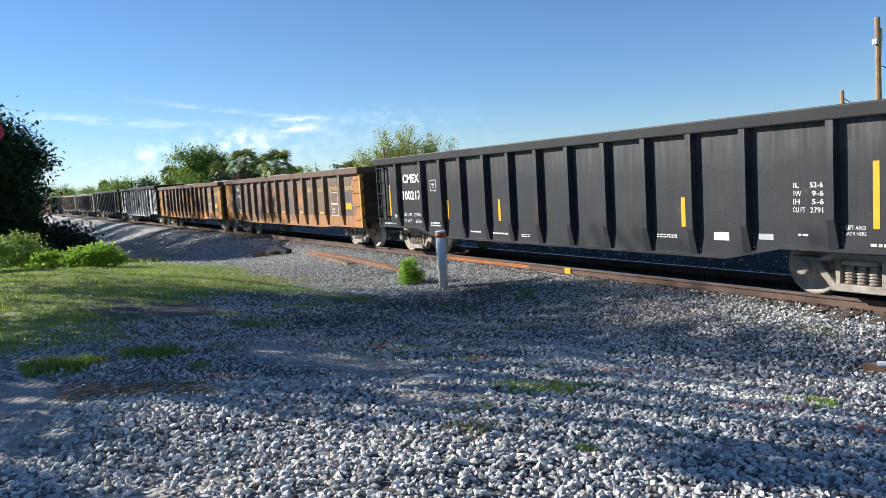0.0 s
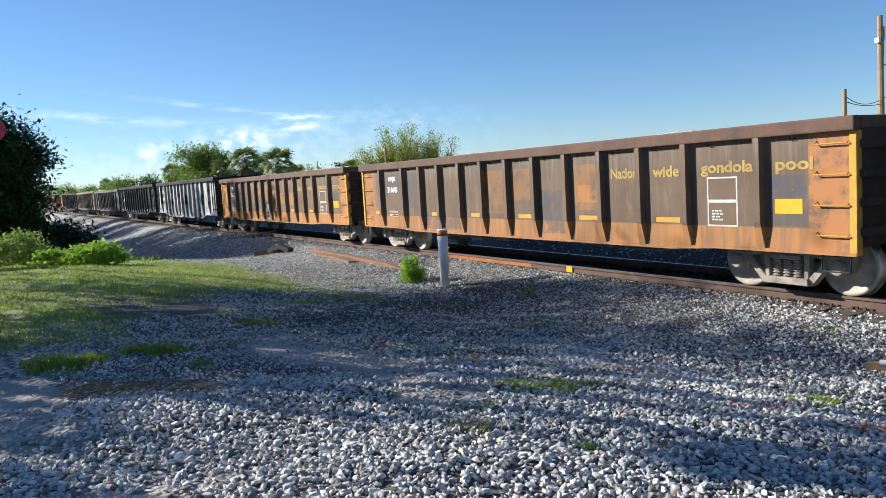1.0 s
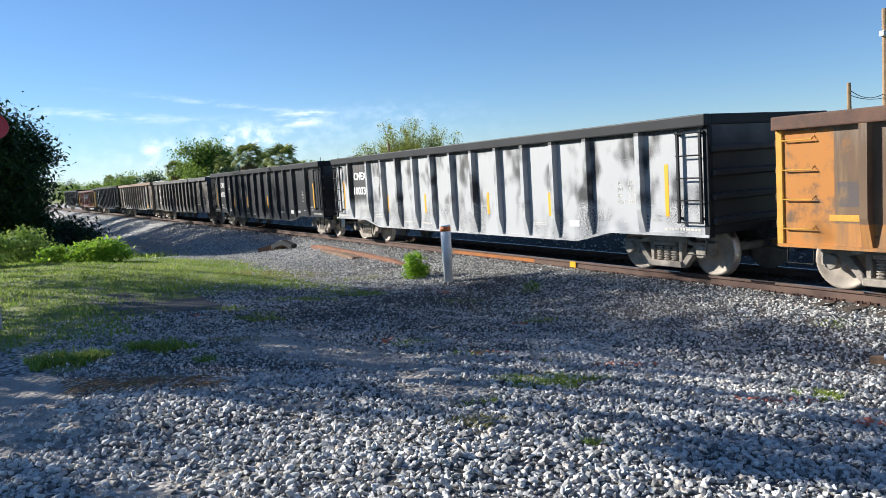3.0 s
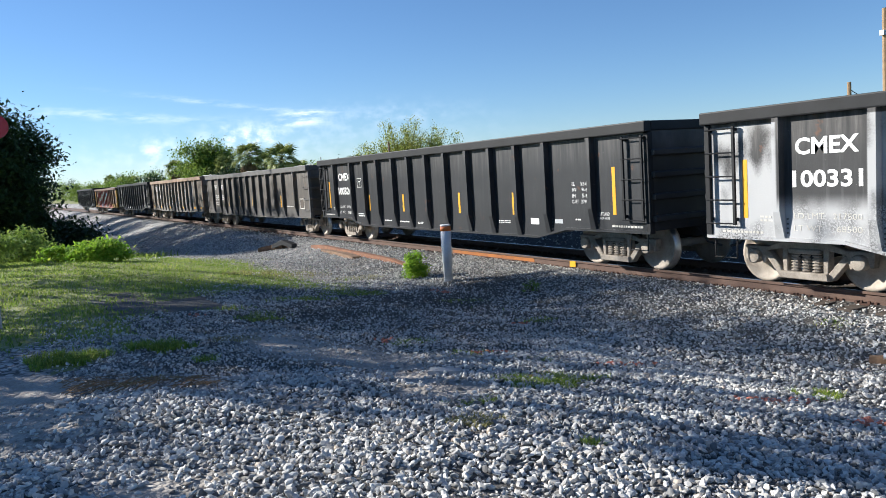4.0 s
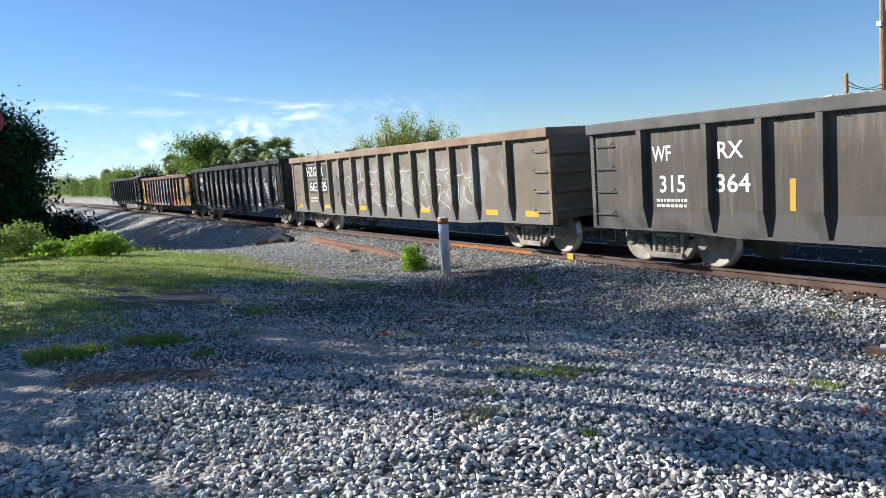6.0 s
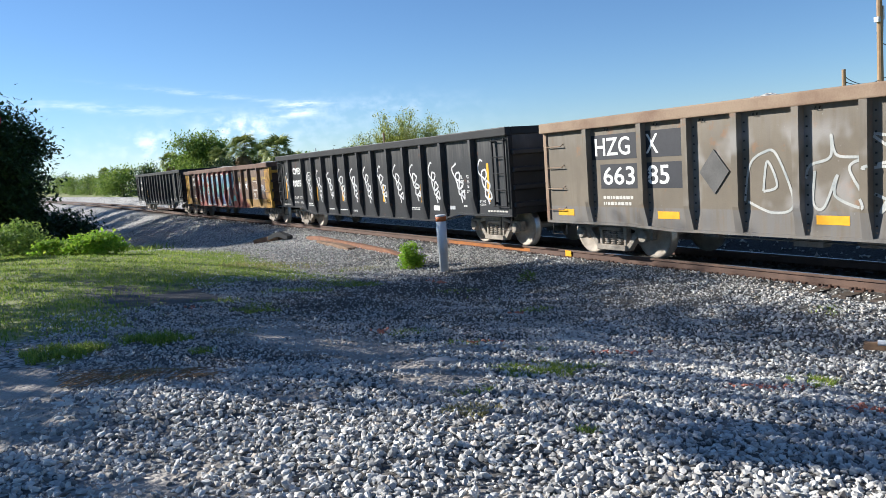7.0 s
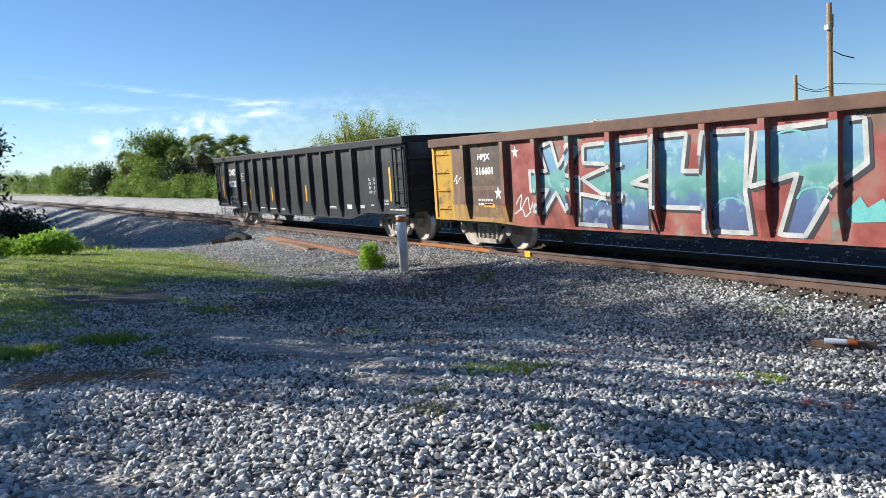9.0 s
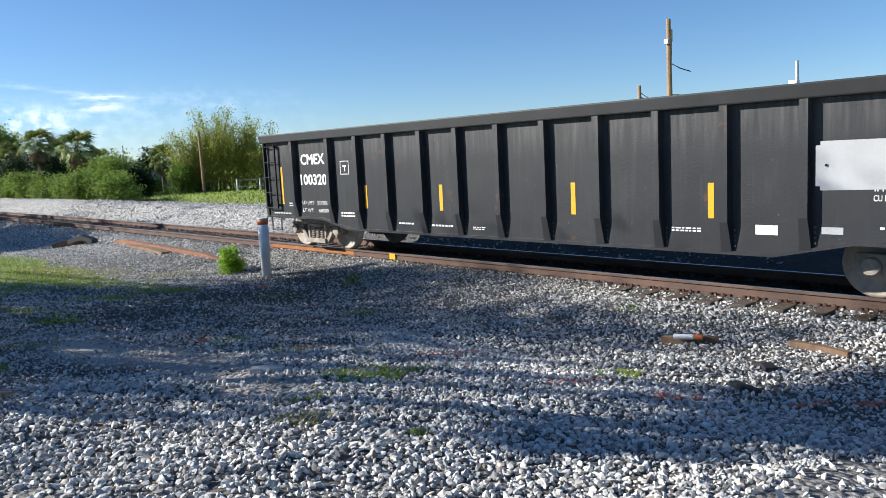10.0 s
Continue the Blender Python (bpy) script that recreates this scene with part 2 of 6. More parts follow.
POLE_WOOD = worn("weathered_pole_wood", (0.36, 0.24, 0.14), (0.24, 0.155, 0.09), 3.0, 0.85)
OLD_WOOD = worn("old_brown_timber", (0.24, 0.15, 0.09), (0.10, 0.062, 0.04), 4.0, 0.9)
RUSTY_IRON = worn("flaking_rusty_iron", (0.27, 0.125, 0.065), (0.12, 0.06, 0.04), 5.0, 0.9)
BARK = worn("grey_brown_bark", (0.16, 0.12, 0.09), (0.07, 0.052, 0.04), 4.0, 0.9, 0, 25.0, 0.5)
DEAD_FROND = worn("dead_palm_thatch", (0.30, 0.20, 0.11), (0.17, 0.11, 0.06), 5.0, 0.9)
MARK_ORANGE = worn("orange_marking_paint", (0.62, 0.21, 0.13), (0.42, 0.17, 0.12), 8.0, 0.7)
RED_LENS = worn("red_signal_glass", (0.45, 0.008, 0.02), (0.32, 0.005, 0.015), 4.0, 0.25)
GALVANISED = worn("grey_galvanised_metal", (0.45, 0.46, 0.47), (0.32, 0.33, 0.34), 4.0, 0.5, 0.4)
CABLE = worn("black_cable", (0.03, 0.03, 0.03), (0.02, 0.02, 0.02), 4.0, 0.6)
BUILDING_GREY = worn("grey_shed_sheet", (0.28, 0.29, 0.30), (0.20, 0.21, 0.22), 1.0, 0.8)


def leaf_mat(name, stops, trans=0.35):
    """Foliage: colour by leaf, some light through the blade."""
    m, nt, b = shader(name, 0.55, 0.0, 0.3)
    g = nd(nt, "NewGeometry")
    big = noise_tex(nt, coords(nt), 0.7, 2.0)
    f = calc(nt, "ADD", calc(nt, "MULTIPLY", g.outputs["Random Per Island"], 0.6), calc(nt, "MULTIPLY", big, 0.5))
    c = ramp(nt, f, stops)
    nt.links.new(c, b.inputs["Base Color"])
    t = nd(nt, "BsdfTranslucent")
    nt.links.new(c, t.inputs["Color"])
    mx = nd(nt, "MixShader")
    mx.inputs[0].default_value = trans
    nt.links.new(b.outputs[0], mx.inputs[1])
    nt.links.new(t.outputs[0], mx.inputs[2])
    nt.links.new(mx.outputs[0], nt.nodes["Material Output"].inputs["Surface"])
    return m


LEAF_GREEN = leaf_mat("mid_green_leaves", [(0.2, (0.096, 0.169, 0.033)), (0.6, (0.235, 0.339, 0.063)), (0.95, (0.387, 0.460, 0.092))])
# the backlit trees' shade is mixed into this leaf colour
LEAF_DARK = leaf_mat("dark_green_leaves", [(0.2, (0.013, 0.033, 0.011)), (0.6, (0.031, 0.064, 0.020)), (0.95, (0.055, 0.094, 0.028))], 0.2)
LEAF_BRIGHT = leaf_mat("bright_weed_leaves", [(0.2, (0.180, 0.322, 0.031)), (0.6, (0.324, 0.515, 0.047)), (0.95, (0.486, 0.550, 0.078))], 0.5)
LEAF_BAMBOO = leaf_mat("yellow_green_bamboo_leaves", [(0.2, (0.190, 0.252, 0.048)), (0.6, (0.362, 0.394, 0.081)), (0.95, (0.517, 0.488, 0.122))])
LEAF_PALM = leaf_mat("grey_green_palm_fronds", [(0.2, (0.092, 0.134, 0.040)), (0.6, (0.207, 0.268, 0.072)), (0.95, (0.348, 0.356, 0.113))], 0.2)
GRASS = leaf_mat("mixed_green_grass", [(0.2, (0.119, 0.192, 0.035)), (0.6, (0.259, 0.365, 0.058)), (0.95, (0.497, 0.500, 0.115))], 0.5)
DRY_GRASS = leaf_mat("dry_straw_grass", [(0.2, (0.192, 0.180, 0.060)), (0.6, (0.312, 0.288, 0.108)), (0.95, (0.408, 0.360, 0.168))])


def stone_mat(name, object_random):
    m, nt, b = shader(name, 0.85, 0.0, 0.3)
    if object_random:
        r = nd(nt, "ObjectInfo").outputs["Random"]
    else:
        r = nd(nt, "NewGeometry").outputs["Random Per Island"]
    v = coords(nt)
    fine = noise_tex(nt, v, 60.0, 4.0)
    c = ramp(nt, r, [(0.0, (0.16, 0.16, 0.155)), (0.22, (0.40, 0.388, 0.365)), (0.6, (0.62, 0.60, 0.555)), (0.9, (0.76, 0.735, 0.68)), (1.0, (0.54, 0.44, 0.34))])
    c = mix(nt, 0.5, c, ramp(nt, fine, [(0.3, (0.66, 0.66, 0.66)), (0.7, (1.0, 1.0, 1.0))]), "MULTIPLY")
    nt.links.new(c, b.inputs["Base Color"])
    bump(nt, b, fine, 0.4, 0.004)
    return m


STONE = stone_mat("crushed_limestone", False)
STONE_ONE = stone_mat("crushed_limestone_piece", True)
# stained stone, its tone also set to deepen the dark under the train
STONE_DARK = worn("oil_stained_ballast", (0.20, 0.18, 0.16), (0.07, 0.063, 0.056), 2.0, 0.9)
# darker copy of the rusty steel, with the wagon ends' shade in its colour
RUST_SHADED = worn("shaded_rusty_plate", (0.075, 0.045, 0.032), (0.035, 0.024, 0.02), 2.5, 0.85)


def load_mat():
    m, nt, b = shader("pale_crushed_rock_load", 0.9, 0.0, 0.2)
    v = coords(nt)
    vo = nd(nt, "TexVoronoi", Scale=14.0)
    nt.links.new(v, vo.inputs["Vector"])
    c = ramp(nt, noise_tex(nt, v, 9.0), [(0.3, (0.42, 0.39, 0.34)), (0.7, (0.66, 0.63, 0.57))])
    nt.links.new(c, b.inputs["Base Color"])
    bump(nt, b, vo.outputs["Distance"], 0.8, 0.05)
    return m


LOAD = load_mat()

# ---- the plan: a track along y, straight near the camera, then a gentle left bend ----
TRACK_X, BEND_Y, BEND = 11.65, 36.26, 0.00031


def track_point(s, off=0.0):
    th = BEND * max(0.0, s - BEND_Y)
    x, y = (0.0, s) if s < BEND_Y else (-(1 - math.cos(th)) / BEND, BEND_Y + math.sin(th) / BEND)
    return TRACK_X + x + off * math.cos(th), y + off * math.sin(th), th


def smooth(a, b, v):
    t = np.clip((v - a) / (b - a), 0, 1)
    return t * t * (3 - 2 * t)


def waves(x, y, size, seed):
    """Cheap smooth relief from a few crossing waves, for arrays."""
    rng = np.random.RandomState(seed)
    out = 0
    for _ in range(7):
        a, k, p = rng.uniform(0, 6.283), rng.uniform(0.6, 1.9) / size, rng.uniform(0, 6.283)
        out = out + np.sin(6.283 * k * (x * np.cos(a) + y * np.sin(a)) + p)
    return out / 7


def ground_z(x, y):
    x, y = np.asarray(x, float), np.asarray(y, float)
    line = TRACK_X - BEND * np.clip(y - BEND_Y, 0, 400) ** 2 / 2
    u = line - x
    near = np.interp(u, [-1.3, 1.3, 2.0, 3.4, 5.0, 7.5, 10.5, 14, 40], [-0.175, -0.165, -0.22, -0.34, -0.22, 0.08, 0.36, 0.42, 0.35])
    far = np.interp(u, [-1.3, 1.4, 2.0, 4.2, 7.0, 30], [-0.20, -0.20, -0.30, -1.10, -1.20, -1.0])
    w = smooth(22, 44, y)
    left = near * (1 - w) + far * w
    right = np.interp(-u, [1.3, 1.9, 3.3, 3.9, 4.8, 8.5, 13, 60], [-0.20, -0.22, 0.36, 0.44, 0.42, -0.25, 0.05, 0.2])
    z = np.where(u > 0, left, right)
    z = z - 0.05 * smooth(0.85, 1.0, u) * smooth(1.75, 1.45, u) * smooth(8.2, 6.6, y)
    z = z + 0.025 * smooth(0.85, 1.0, u) * smooth(1.9, 1.45, u) * smooth(7.0, 9.0, y)
    # a low heap of stone and a worn wheel rut beside it
    z = z + 0.10 * np.exp(-(((x - 0.75) / 0.75) ** 2 + ((y - 6.5) / 0.7) ** 2)) + 0.07 * np.exp(-(((x - 2.6) / 0.9) ** 2 + ((y - 4.6) / 0.8) ** 2))
    z = z - 0.05 * np.exp(-(((x - 3.35) / 0.35) ** 2 + ((y - 7.0) / 1.3) ** 2))
    rough = smooth(1.2, 2.4, np.abs(u))
    z = z + rough * (0.03 * waves(x, y, 1.3, 1) + 0.05 * waves(x, y, 4.5, 2))
    return z


# where the loose stones thin out: worn wheel ruts, grassy ground, dark fines
def spot(x, y, cx, cy, rx, ry):
    return np.exp(-(((x - cx) / rx) ** 2 + ((y - cy) / ry) ** 2))


def bare(x, y):
    rut = 1.25 * spot(x, y, 3.40, 7.5, 0.42, 1.25) + 1.1 * spot(x, y, 3.35, 6.05, 0.45, 0.38) + 1.0 * spot(x, y, 2.70, 8.9, 0.50, 1.0)
    rut = rut + 0.9 * spot(x, y, 2.0, 6.1, 0.30, 0.22) + 0.8 * spot(x, y, 4.3, 7.4, 0.5, 0.6) + 0.6 * spot(x, y, 3.2, 10.3, 0.7, 0.7)
    edge = 0.8 * smooth(0.75, 0.15, x + 0.35 * waves(x, y, 0.9, 12)) * smooth(5.4, 6.2, y) * smooth(9.2, 8.2, y)
    edge = edge + 0.9 * spot(x, y, 0.55, 4.75, 0.7, 0.30) + 0.8 * spot(x, y, 2.15, 3.5, 0.5, 0.2) + 0.6 * spot(x, y, 1.1, 7.75, 0.5, 0.2)
    far = 0.45 * smooth(15.0, 17.0, y) * smooth(8.0, 6.6, x) * smooth(28, 24, y)
    return np.clip(rut + edge + far + 0.30 * waves(x, y, 0.8, 5) + 0.12 * waves(x, y, 0.3, 15), 0, 1)


def fines(x, y):
    """Dark old asphalt grit spread between the wheel tracks and the marker post."""
    a = 0.9 * spot(x, y, 4.3, 10.9, 1.5, 1.1) + 0.85 * spot(x, y, 6.6, 12.6, 1.9, 1.6) + 0.6 * spot(x, y, 5.4, 9.2, 1.3, 0.8) + 0.9 * spot(x, y, 9.0, 14.0, 0.8, 0.9)
    return np.clip(a + 0.35 * waves(x, y, 1.0, 25) - 0.05, 0, 1)


def grassy(x, y):
    band = smooth(7.4, 4.6, x + 0.9 * waves(x, y, 2.4, 18)) * smooth(13.4, 15.6, y + 1.1 * waves(x, y, 1.6, 8)) * smooth(31, 25, y + 0.55 * x)
    edge = smooth(2.1, 0.9, x + 0.55 * waves(x, y, 1.5, 9)) * smooth(9.2, 11.0, y)
    tufts = 0.9 * spot(x, y, 0.5, 8.95, 0.42, 0.40) + 0.9 * spot(x, y, 1.4, 9.15, 0.42, 0.40) + 0.7 * spot(x, y, 2.9, 12.1, 0.5, 0.4) + 0.75 * spot(x, y, 4.45, 5.9, 0.50, 0.36)
    return np.clip(0.95 * np.maximum(band, edge) + tufts + 0.42 * waves(x, y, 1.9, 7) + 0.42 * waves(x, y, 0.55, 17) - 0.12, 0, 1)


# tall unseen trees beside the track, placed to cast the ground's shade: x, y, height, crown radius, crown foot, clumps,
# seed
TREES = [
    (-6.7, 14.14, 5.1, 1, 2.9, 26, 530), (-6, 15.92, 6.3, 1.1, 3, 17, 531), (-6.35, 18.59, 7.7, 1.35, 3.2, 28, 532), (-6.7, 21.11, 9.5, 1.55, 3.3, 48, 533), (-6, 22.43, 10.5, 1.55, 3.7, 58, 534), (-6.35, 24.95, 11, 1.5, 4.2, 62, 535), (-6.7, 27.47, 11.3, 1.4, 5.5, 54, 536), (-6, 28.8, 11.6, 1.2, 7.8, 40, 537), (-6.35, 30.86, 11.7, 0.9, 9.7, 22, 538), (-6.7, 12.02, 4.9, 0.95, 2.3, 28, 539), (-6, 15.06, 7.4, 0.5, 6.4, 9, 540), (-4.83, 14.82, 8.5, 0.95, 6.35, 24, 541), (-3.83, 14.68, 8.5, 0.95, 6.35, 26, 542), (-2.62, 14.3, 8.3, 0.95, 6.2, 22, 543), (-1.52, 14.15, 7.8, 0.8, 6.2, 10, 544),
    (-5.0, 48.5, 12.5, 2.8, 1.0, 60, 506), (-5.5, 54.5, 13.5, 3.0, 1.5, 60, 507), (-5.5, 62.5, 13.0, 3.2, 1.0, 60, 508), (-6.5, 72.0, 14.0, 3.4, 1.0, 56, 509), (-9.0, 88.0, 15.0, 4.5, 1.0, 56, 510), (-10.0, 60.0, 16.0, 2.6, 2.0, 60, 511), (-12.0, 78.0, 17.0, 3.0, 2.0, 60, 512), (-9.0, 106.0, 14.0, 5.0, 1.0, 60, 513),
    (-4.6, 51.5, 12.0, 2.2, 1.0, 50, 514), (-5.5, 58.5, 12.5, 2.2, 1.0, 50, 515), (-6.0, 67.0, 13.0, 2.8, 1.0, 50, 516), (-6.5, 80.0, 14.0, 3.6, 1.0, 56, 517), (-6.0, 88.0, 15.0, 3.4, 1.0, 60, 518), (-6.0, 97.0, 15.0, 4.0, 1.0, 66, 519), (-6.5, 116.0, 15.0, 4.6, 1.0, 66, 520), (-8.0, 132.0, 15.0, 5.0, 1.0, 66, 521), (-7.5, 18.6, 7.4, 1.6, 2.0, 30, 522),
]


# ---- mesh helpers ----
from mathutils.geometry import tessellate_polygon


def part(name, bm, material, parent=None, label=""):
    me = bpy.data.meshes.new(name)
    bmesh.ops.recalc_face_normals(bm, faces=bm.faces)
    bm.to_mesh(me)
    bm.free()
    me.materials.append(material)
    ob = new(name, me)
    ob.parent = parent
    return tagged(ob, label)


def again(ob, m=None, parent=None):
    """Another object on the same mesh."""
    c = ob.copy()
    scene.collection.objects.link(c)
    c.parent = parent or ob.parent
    if m is not None:
        c.matrix_basis = m
    return c


def thing(name, label, category, group="", kind="", m=None):
    ob = tagged(new(name), label, category, group, kind)
    ob.empty_display_size = 0.1
    if m is not None:
        ob.matrix_basis = m
    return ob


def box(bm, x0, x1, y0, y1, z0, z1):
    v = [bm.verts.new((x, y, z)) for x in (x0, x1) for y in (y0, y1) for z in (z0, z1)]
    for f in ((0, 1, 3, 2), (4, 6, 7, 5), (0, 4, 5, 1), (2, 3, 7, 6), (0, 2, 6, 4), (1, 5, 7, 3)):
        bm.faces.new([v[i] for i in f])
    return v


def soften(bm, width=0.006, segments=1):
    bmesh.ops.bevel(bm, geom=bm.edges[:], offset=width, segments=segments, profile=0.6, affect="EDGES", clamp_overlap=True)


def prism(bm, pts, x0, x1):
    """A polygon in y and z, drawn out from x0 to x1."""
    a = [bm.verts.new((x0, y, z)) for y, z in pts]
    b = [bm.verts.new((x1, y, z)) for y, z in pts]
    bm.faces.new(a)
    bm.faces.new(b[::-1])
    n = len(pts)
    for i in range(n):
        bm.faces.new((a[i], b[i], b[(i + 1) % n], a[(i + 1) % n]))


def tube(bm, pts, radius, sides=8, taper=None):
    """A round bar through points; taper gives a radius for each."""
    rings = []
    pts = [Vector(p) for p in pts]
    for i, p in enumerate(pts):
        d = (pts[min(i + 1, len(pts) - 1)] - pts[max(i - 1, 0)]).normalized()
        a = d.orthogonal().normalized()
        b = d.cross(a)
        r = taper[i] if taper else radius
        rings.append([bm.verts.new(p + r * (math.cos(6.2832 * k / sides) * a + math.sin(6.2832 * k / sides) * b)) for k in range(sides)])
    for q, w in zip(rings, rings[1:]):
        best = min(range(sides), key=lambda o: (q[0].co - w[o].co).length)
        for k in range(sides):
            bm.faces.new((q[k], q[(k + 1) % sides], w[(k + 1 + best) % sides], w[(k + best) % sides]))
    bm.faces.new(rings[0][::-1])
    bm.faces.new(rings[-1])


def spun(bm, profile, axis="x", steps=28):
    """A profile of (along, radius) turned about an axis."""
    rings = []
    for k in range(steps):
        c, s = math.cos(6.2832 * k / steps), math.sin(6.2832 * k / steps)
        rings.append([bm.verts.new((a, r * c, r * s) if axis == "x" else (r * c, r * s, a)) for a, r in profile])
    n = len(profile)
    for k in range(steps):
        p, q = rings[k], rings[(k + 1) % steps]
        for i in range(n - 1):
            bm.faces.new((p[i], p[i + 1], q[i + 1], q[i]))
    bm.faces.new([r[0] for r in rings])
    bm.faces.new([r[-1] for r in rings][::-1])


def raw_mesh(name, verts, faces, material, even=False):
    """A large mesh from arrays: verts (n, 3), faces (m, k)."""
    me = bpy.data.meshes.new(name)
    verts, faces = np.asarray(verts, np.float32), np.asarray(faces, np.int32)
    k = faces.shape[1]
    me.vertices.add(len(verts))
    me.vertices.foreach_set("co", verts.ravel())
    me.loops.add(faces.size)
    me.loops.foreach_set("vertex_index", faces.ravel())
    me.polygons.add(len(faces))
    me.polygons.foreach_set("loop_start", np.arange(0, faces.size, k, dtype=np.int32))
    me.update(calc_edges=True)
    if not even:
        me.shade_flat()
    me.materials.append(material)
    return me


# ---- the ground: one sheet to the horizon ----
def grid_line(lo, hi, fine_lo, fine_hi, step):
    a = list(np.arange(fine_lo, fine_hi, step))
    out, d = [], step
    p = fine_hi
    while p < hi:
        out.append(p)
        d *= 1.22
        p += d
    back, d, p = [], step, fine_lo
    while p > lo:
        d *= 1.22
        p -= d
        back.append(p)
    return np.array(back[::-1] + a + out)


def ground_material():
    m, nt, b = shader("gravel_and_soil", 0.92, 0.0, 0.2)
    v = coords(nt)
    at = nt.nodes.new("ShaderNodeAttribute")
    at.attribute_name = "cover"
    sep = nd(nt, "SeparateXYZ")
    nt.links.new(at.outputs["Vector"], sep.inputs[0])
    vo = nd(nt, "TexVoronoi", Scale=17.0)
    nt.links.new(v, vo.inputs["Vector"])
    fine = noise_tex(nt, v, 45.0, 5.0)
    mid = noise_tex(nt, v, 3.0, 5.0)
    tone = nd(nt, "SeparateColor")
    nt.links.new(vo.outputs["Color"], tone.inputs[0])
    gravel = ramp(nt, tone.outputs[0], [(0.0, (0.22, 0.216, 0.208)), (0.5, (0.43, 0.417, 0.395)), (1.0, (0.64, 0.62, 0.585))])
    gravel = mix(nt, span(nt, vo.outputs["Distance"], 0.45, 0.8), gravel, (0.10, 0.095, 0.09))
    # shade in the gaps between loose stones, painted as a dark ground tone
    gap_shade = nt.nodes.new("ShaderNodeAttribute")
    gap_shade.attribute_name = "loose"
    gravel = mix(nt, gap_shade.outputs["Fac"], gravel, ramp(nt, fine, [(0.3, (0.06, 0.055, 0.05)), (0.7, (0.17, 0.16, 0.145))]))
    soil = ramp(nt, mix(nt, 0.5, mid, fine), [(0.35, (0.30, 0.265, 0.225)), (0.65, (0.52, 0.465, 0.40))])
    turf = ramp(nt, mix(nt, 0.5, mid, fine), [(0.35, (0.17, 0.18, 0.075)), (0.65, (0.34, 0.36, 0.15))])
    c = mix(nt, span(nt, sep.outputs["X"], 0.25, 0.75), gravel, soil)
    c = mix(nt, span(nt, calc(nt, "ADD", sep.outputs["Y"], calc(nt, "MULTIPLY", calc(nt, "SUBTRACT", noise_tex(nt, v, 9.0, 5.0, 0.7), 0.5), 1.2)), 0.35, 0.65), c, turf)
    c = mix(nt, calc(nt, "MULTIPLY", sep.outputs["Z"], 0.85), c, (0.055, 0.048, 0.042))
    nt.links.new(c, b.inputs["Base Color"])
    bump(nt, b, calc(nt, "ADD", calc(nt, "MULTIPLY", vo.outputs["Distance"], -1.0), calc(nt, "MULTIPLY", fine, 0.3)), 0.7, 0.04)
    return m


gx, gy = grid_line(-2500, 2500, -3, 17, 0.16), grid_line(-2500, 2500, 1, 32, 0.2)
GX, GY = np.meshgrid(gx, gy)
gv = np.stack([GX.ravel(), GY.ravel(), ground_z(GX, GY).ravel()], 1)
idx = np.arange(gv.shape[0]).reshape(GX.shape)
gf = np.stack([idx[:-1, :-1].ravel(), idx[:-1, 1:].ravel(), idx[1:, 1:].ravel(), idx[1:, :-1].ravel()], 1)
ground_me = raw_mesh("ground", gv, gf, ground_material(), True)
fx, fy = gv[:, 0], gv[:, 1]
uu = TRACK_X - BEND * np.clip(fy - BEND_Y, 0, 400) ** 2 / 2 - fx
turf = np.maximum(grassy(fx, fy) * smooth(4.2, 5.0, uu + 0.0), smooth(6.2, 8.5, -uu + 1.0 * waves(fx, fy, 6, 3)))
turf = np.maximum(turf, smooth(9.5, 11.5, uu + waves(fx, fy, 5, 4)) * smooth(26, 32, fy))
turf = np.maximum(turf, smooth(13, 16, uu + waves(fx, fy, 4, 6)))
# stain along the track also paints in under-train dark; fines add grit
stain = np.maximum(smooth(1.9, 1.0, np.abs(uu)), 0.75 * fines(fx, fy) * smooth(1.6, 2.6, uu))
road = smooth(4.0, 4.6, uu) * smooth(30, 40, fy)
cover = np.stack([np.maximum(bare(fx, fy), 0.55 * road), turf, stain], 1)
at = ground_me.attributes.new("cover", "FLOAT_VECTOR", "POINT")
at.data.foreach_set("vector", cover.astype(np.float32).ravel())
# mask of the painted gap shade: 1 where loose stones lie thick
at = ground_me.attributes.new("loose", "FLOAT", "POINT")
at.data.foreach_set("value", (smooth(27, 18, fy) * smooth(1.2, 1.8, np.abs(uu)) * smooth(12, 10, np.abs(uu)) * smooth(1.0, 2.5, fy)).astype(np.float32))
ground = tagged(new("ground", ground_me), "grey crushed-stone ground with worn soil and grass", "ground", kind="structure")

# ---- rails and ties ----
rail_track = thing("rail_track", "rusty single railway track on grey ballast", "track", kind="structure")
S_LINE = [-220, -120, -60] + [*range(-30, 40, 10)] + [*range(40, 420, 8)]


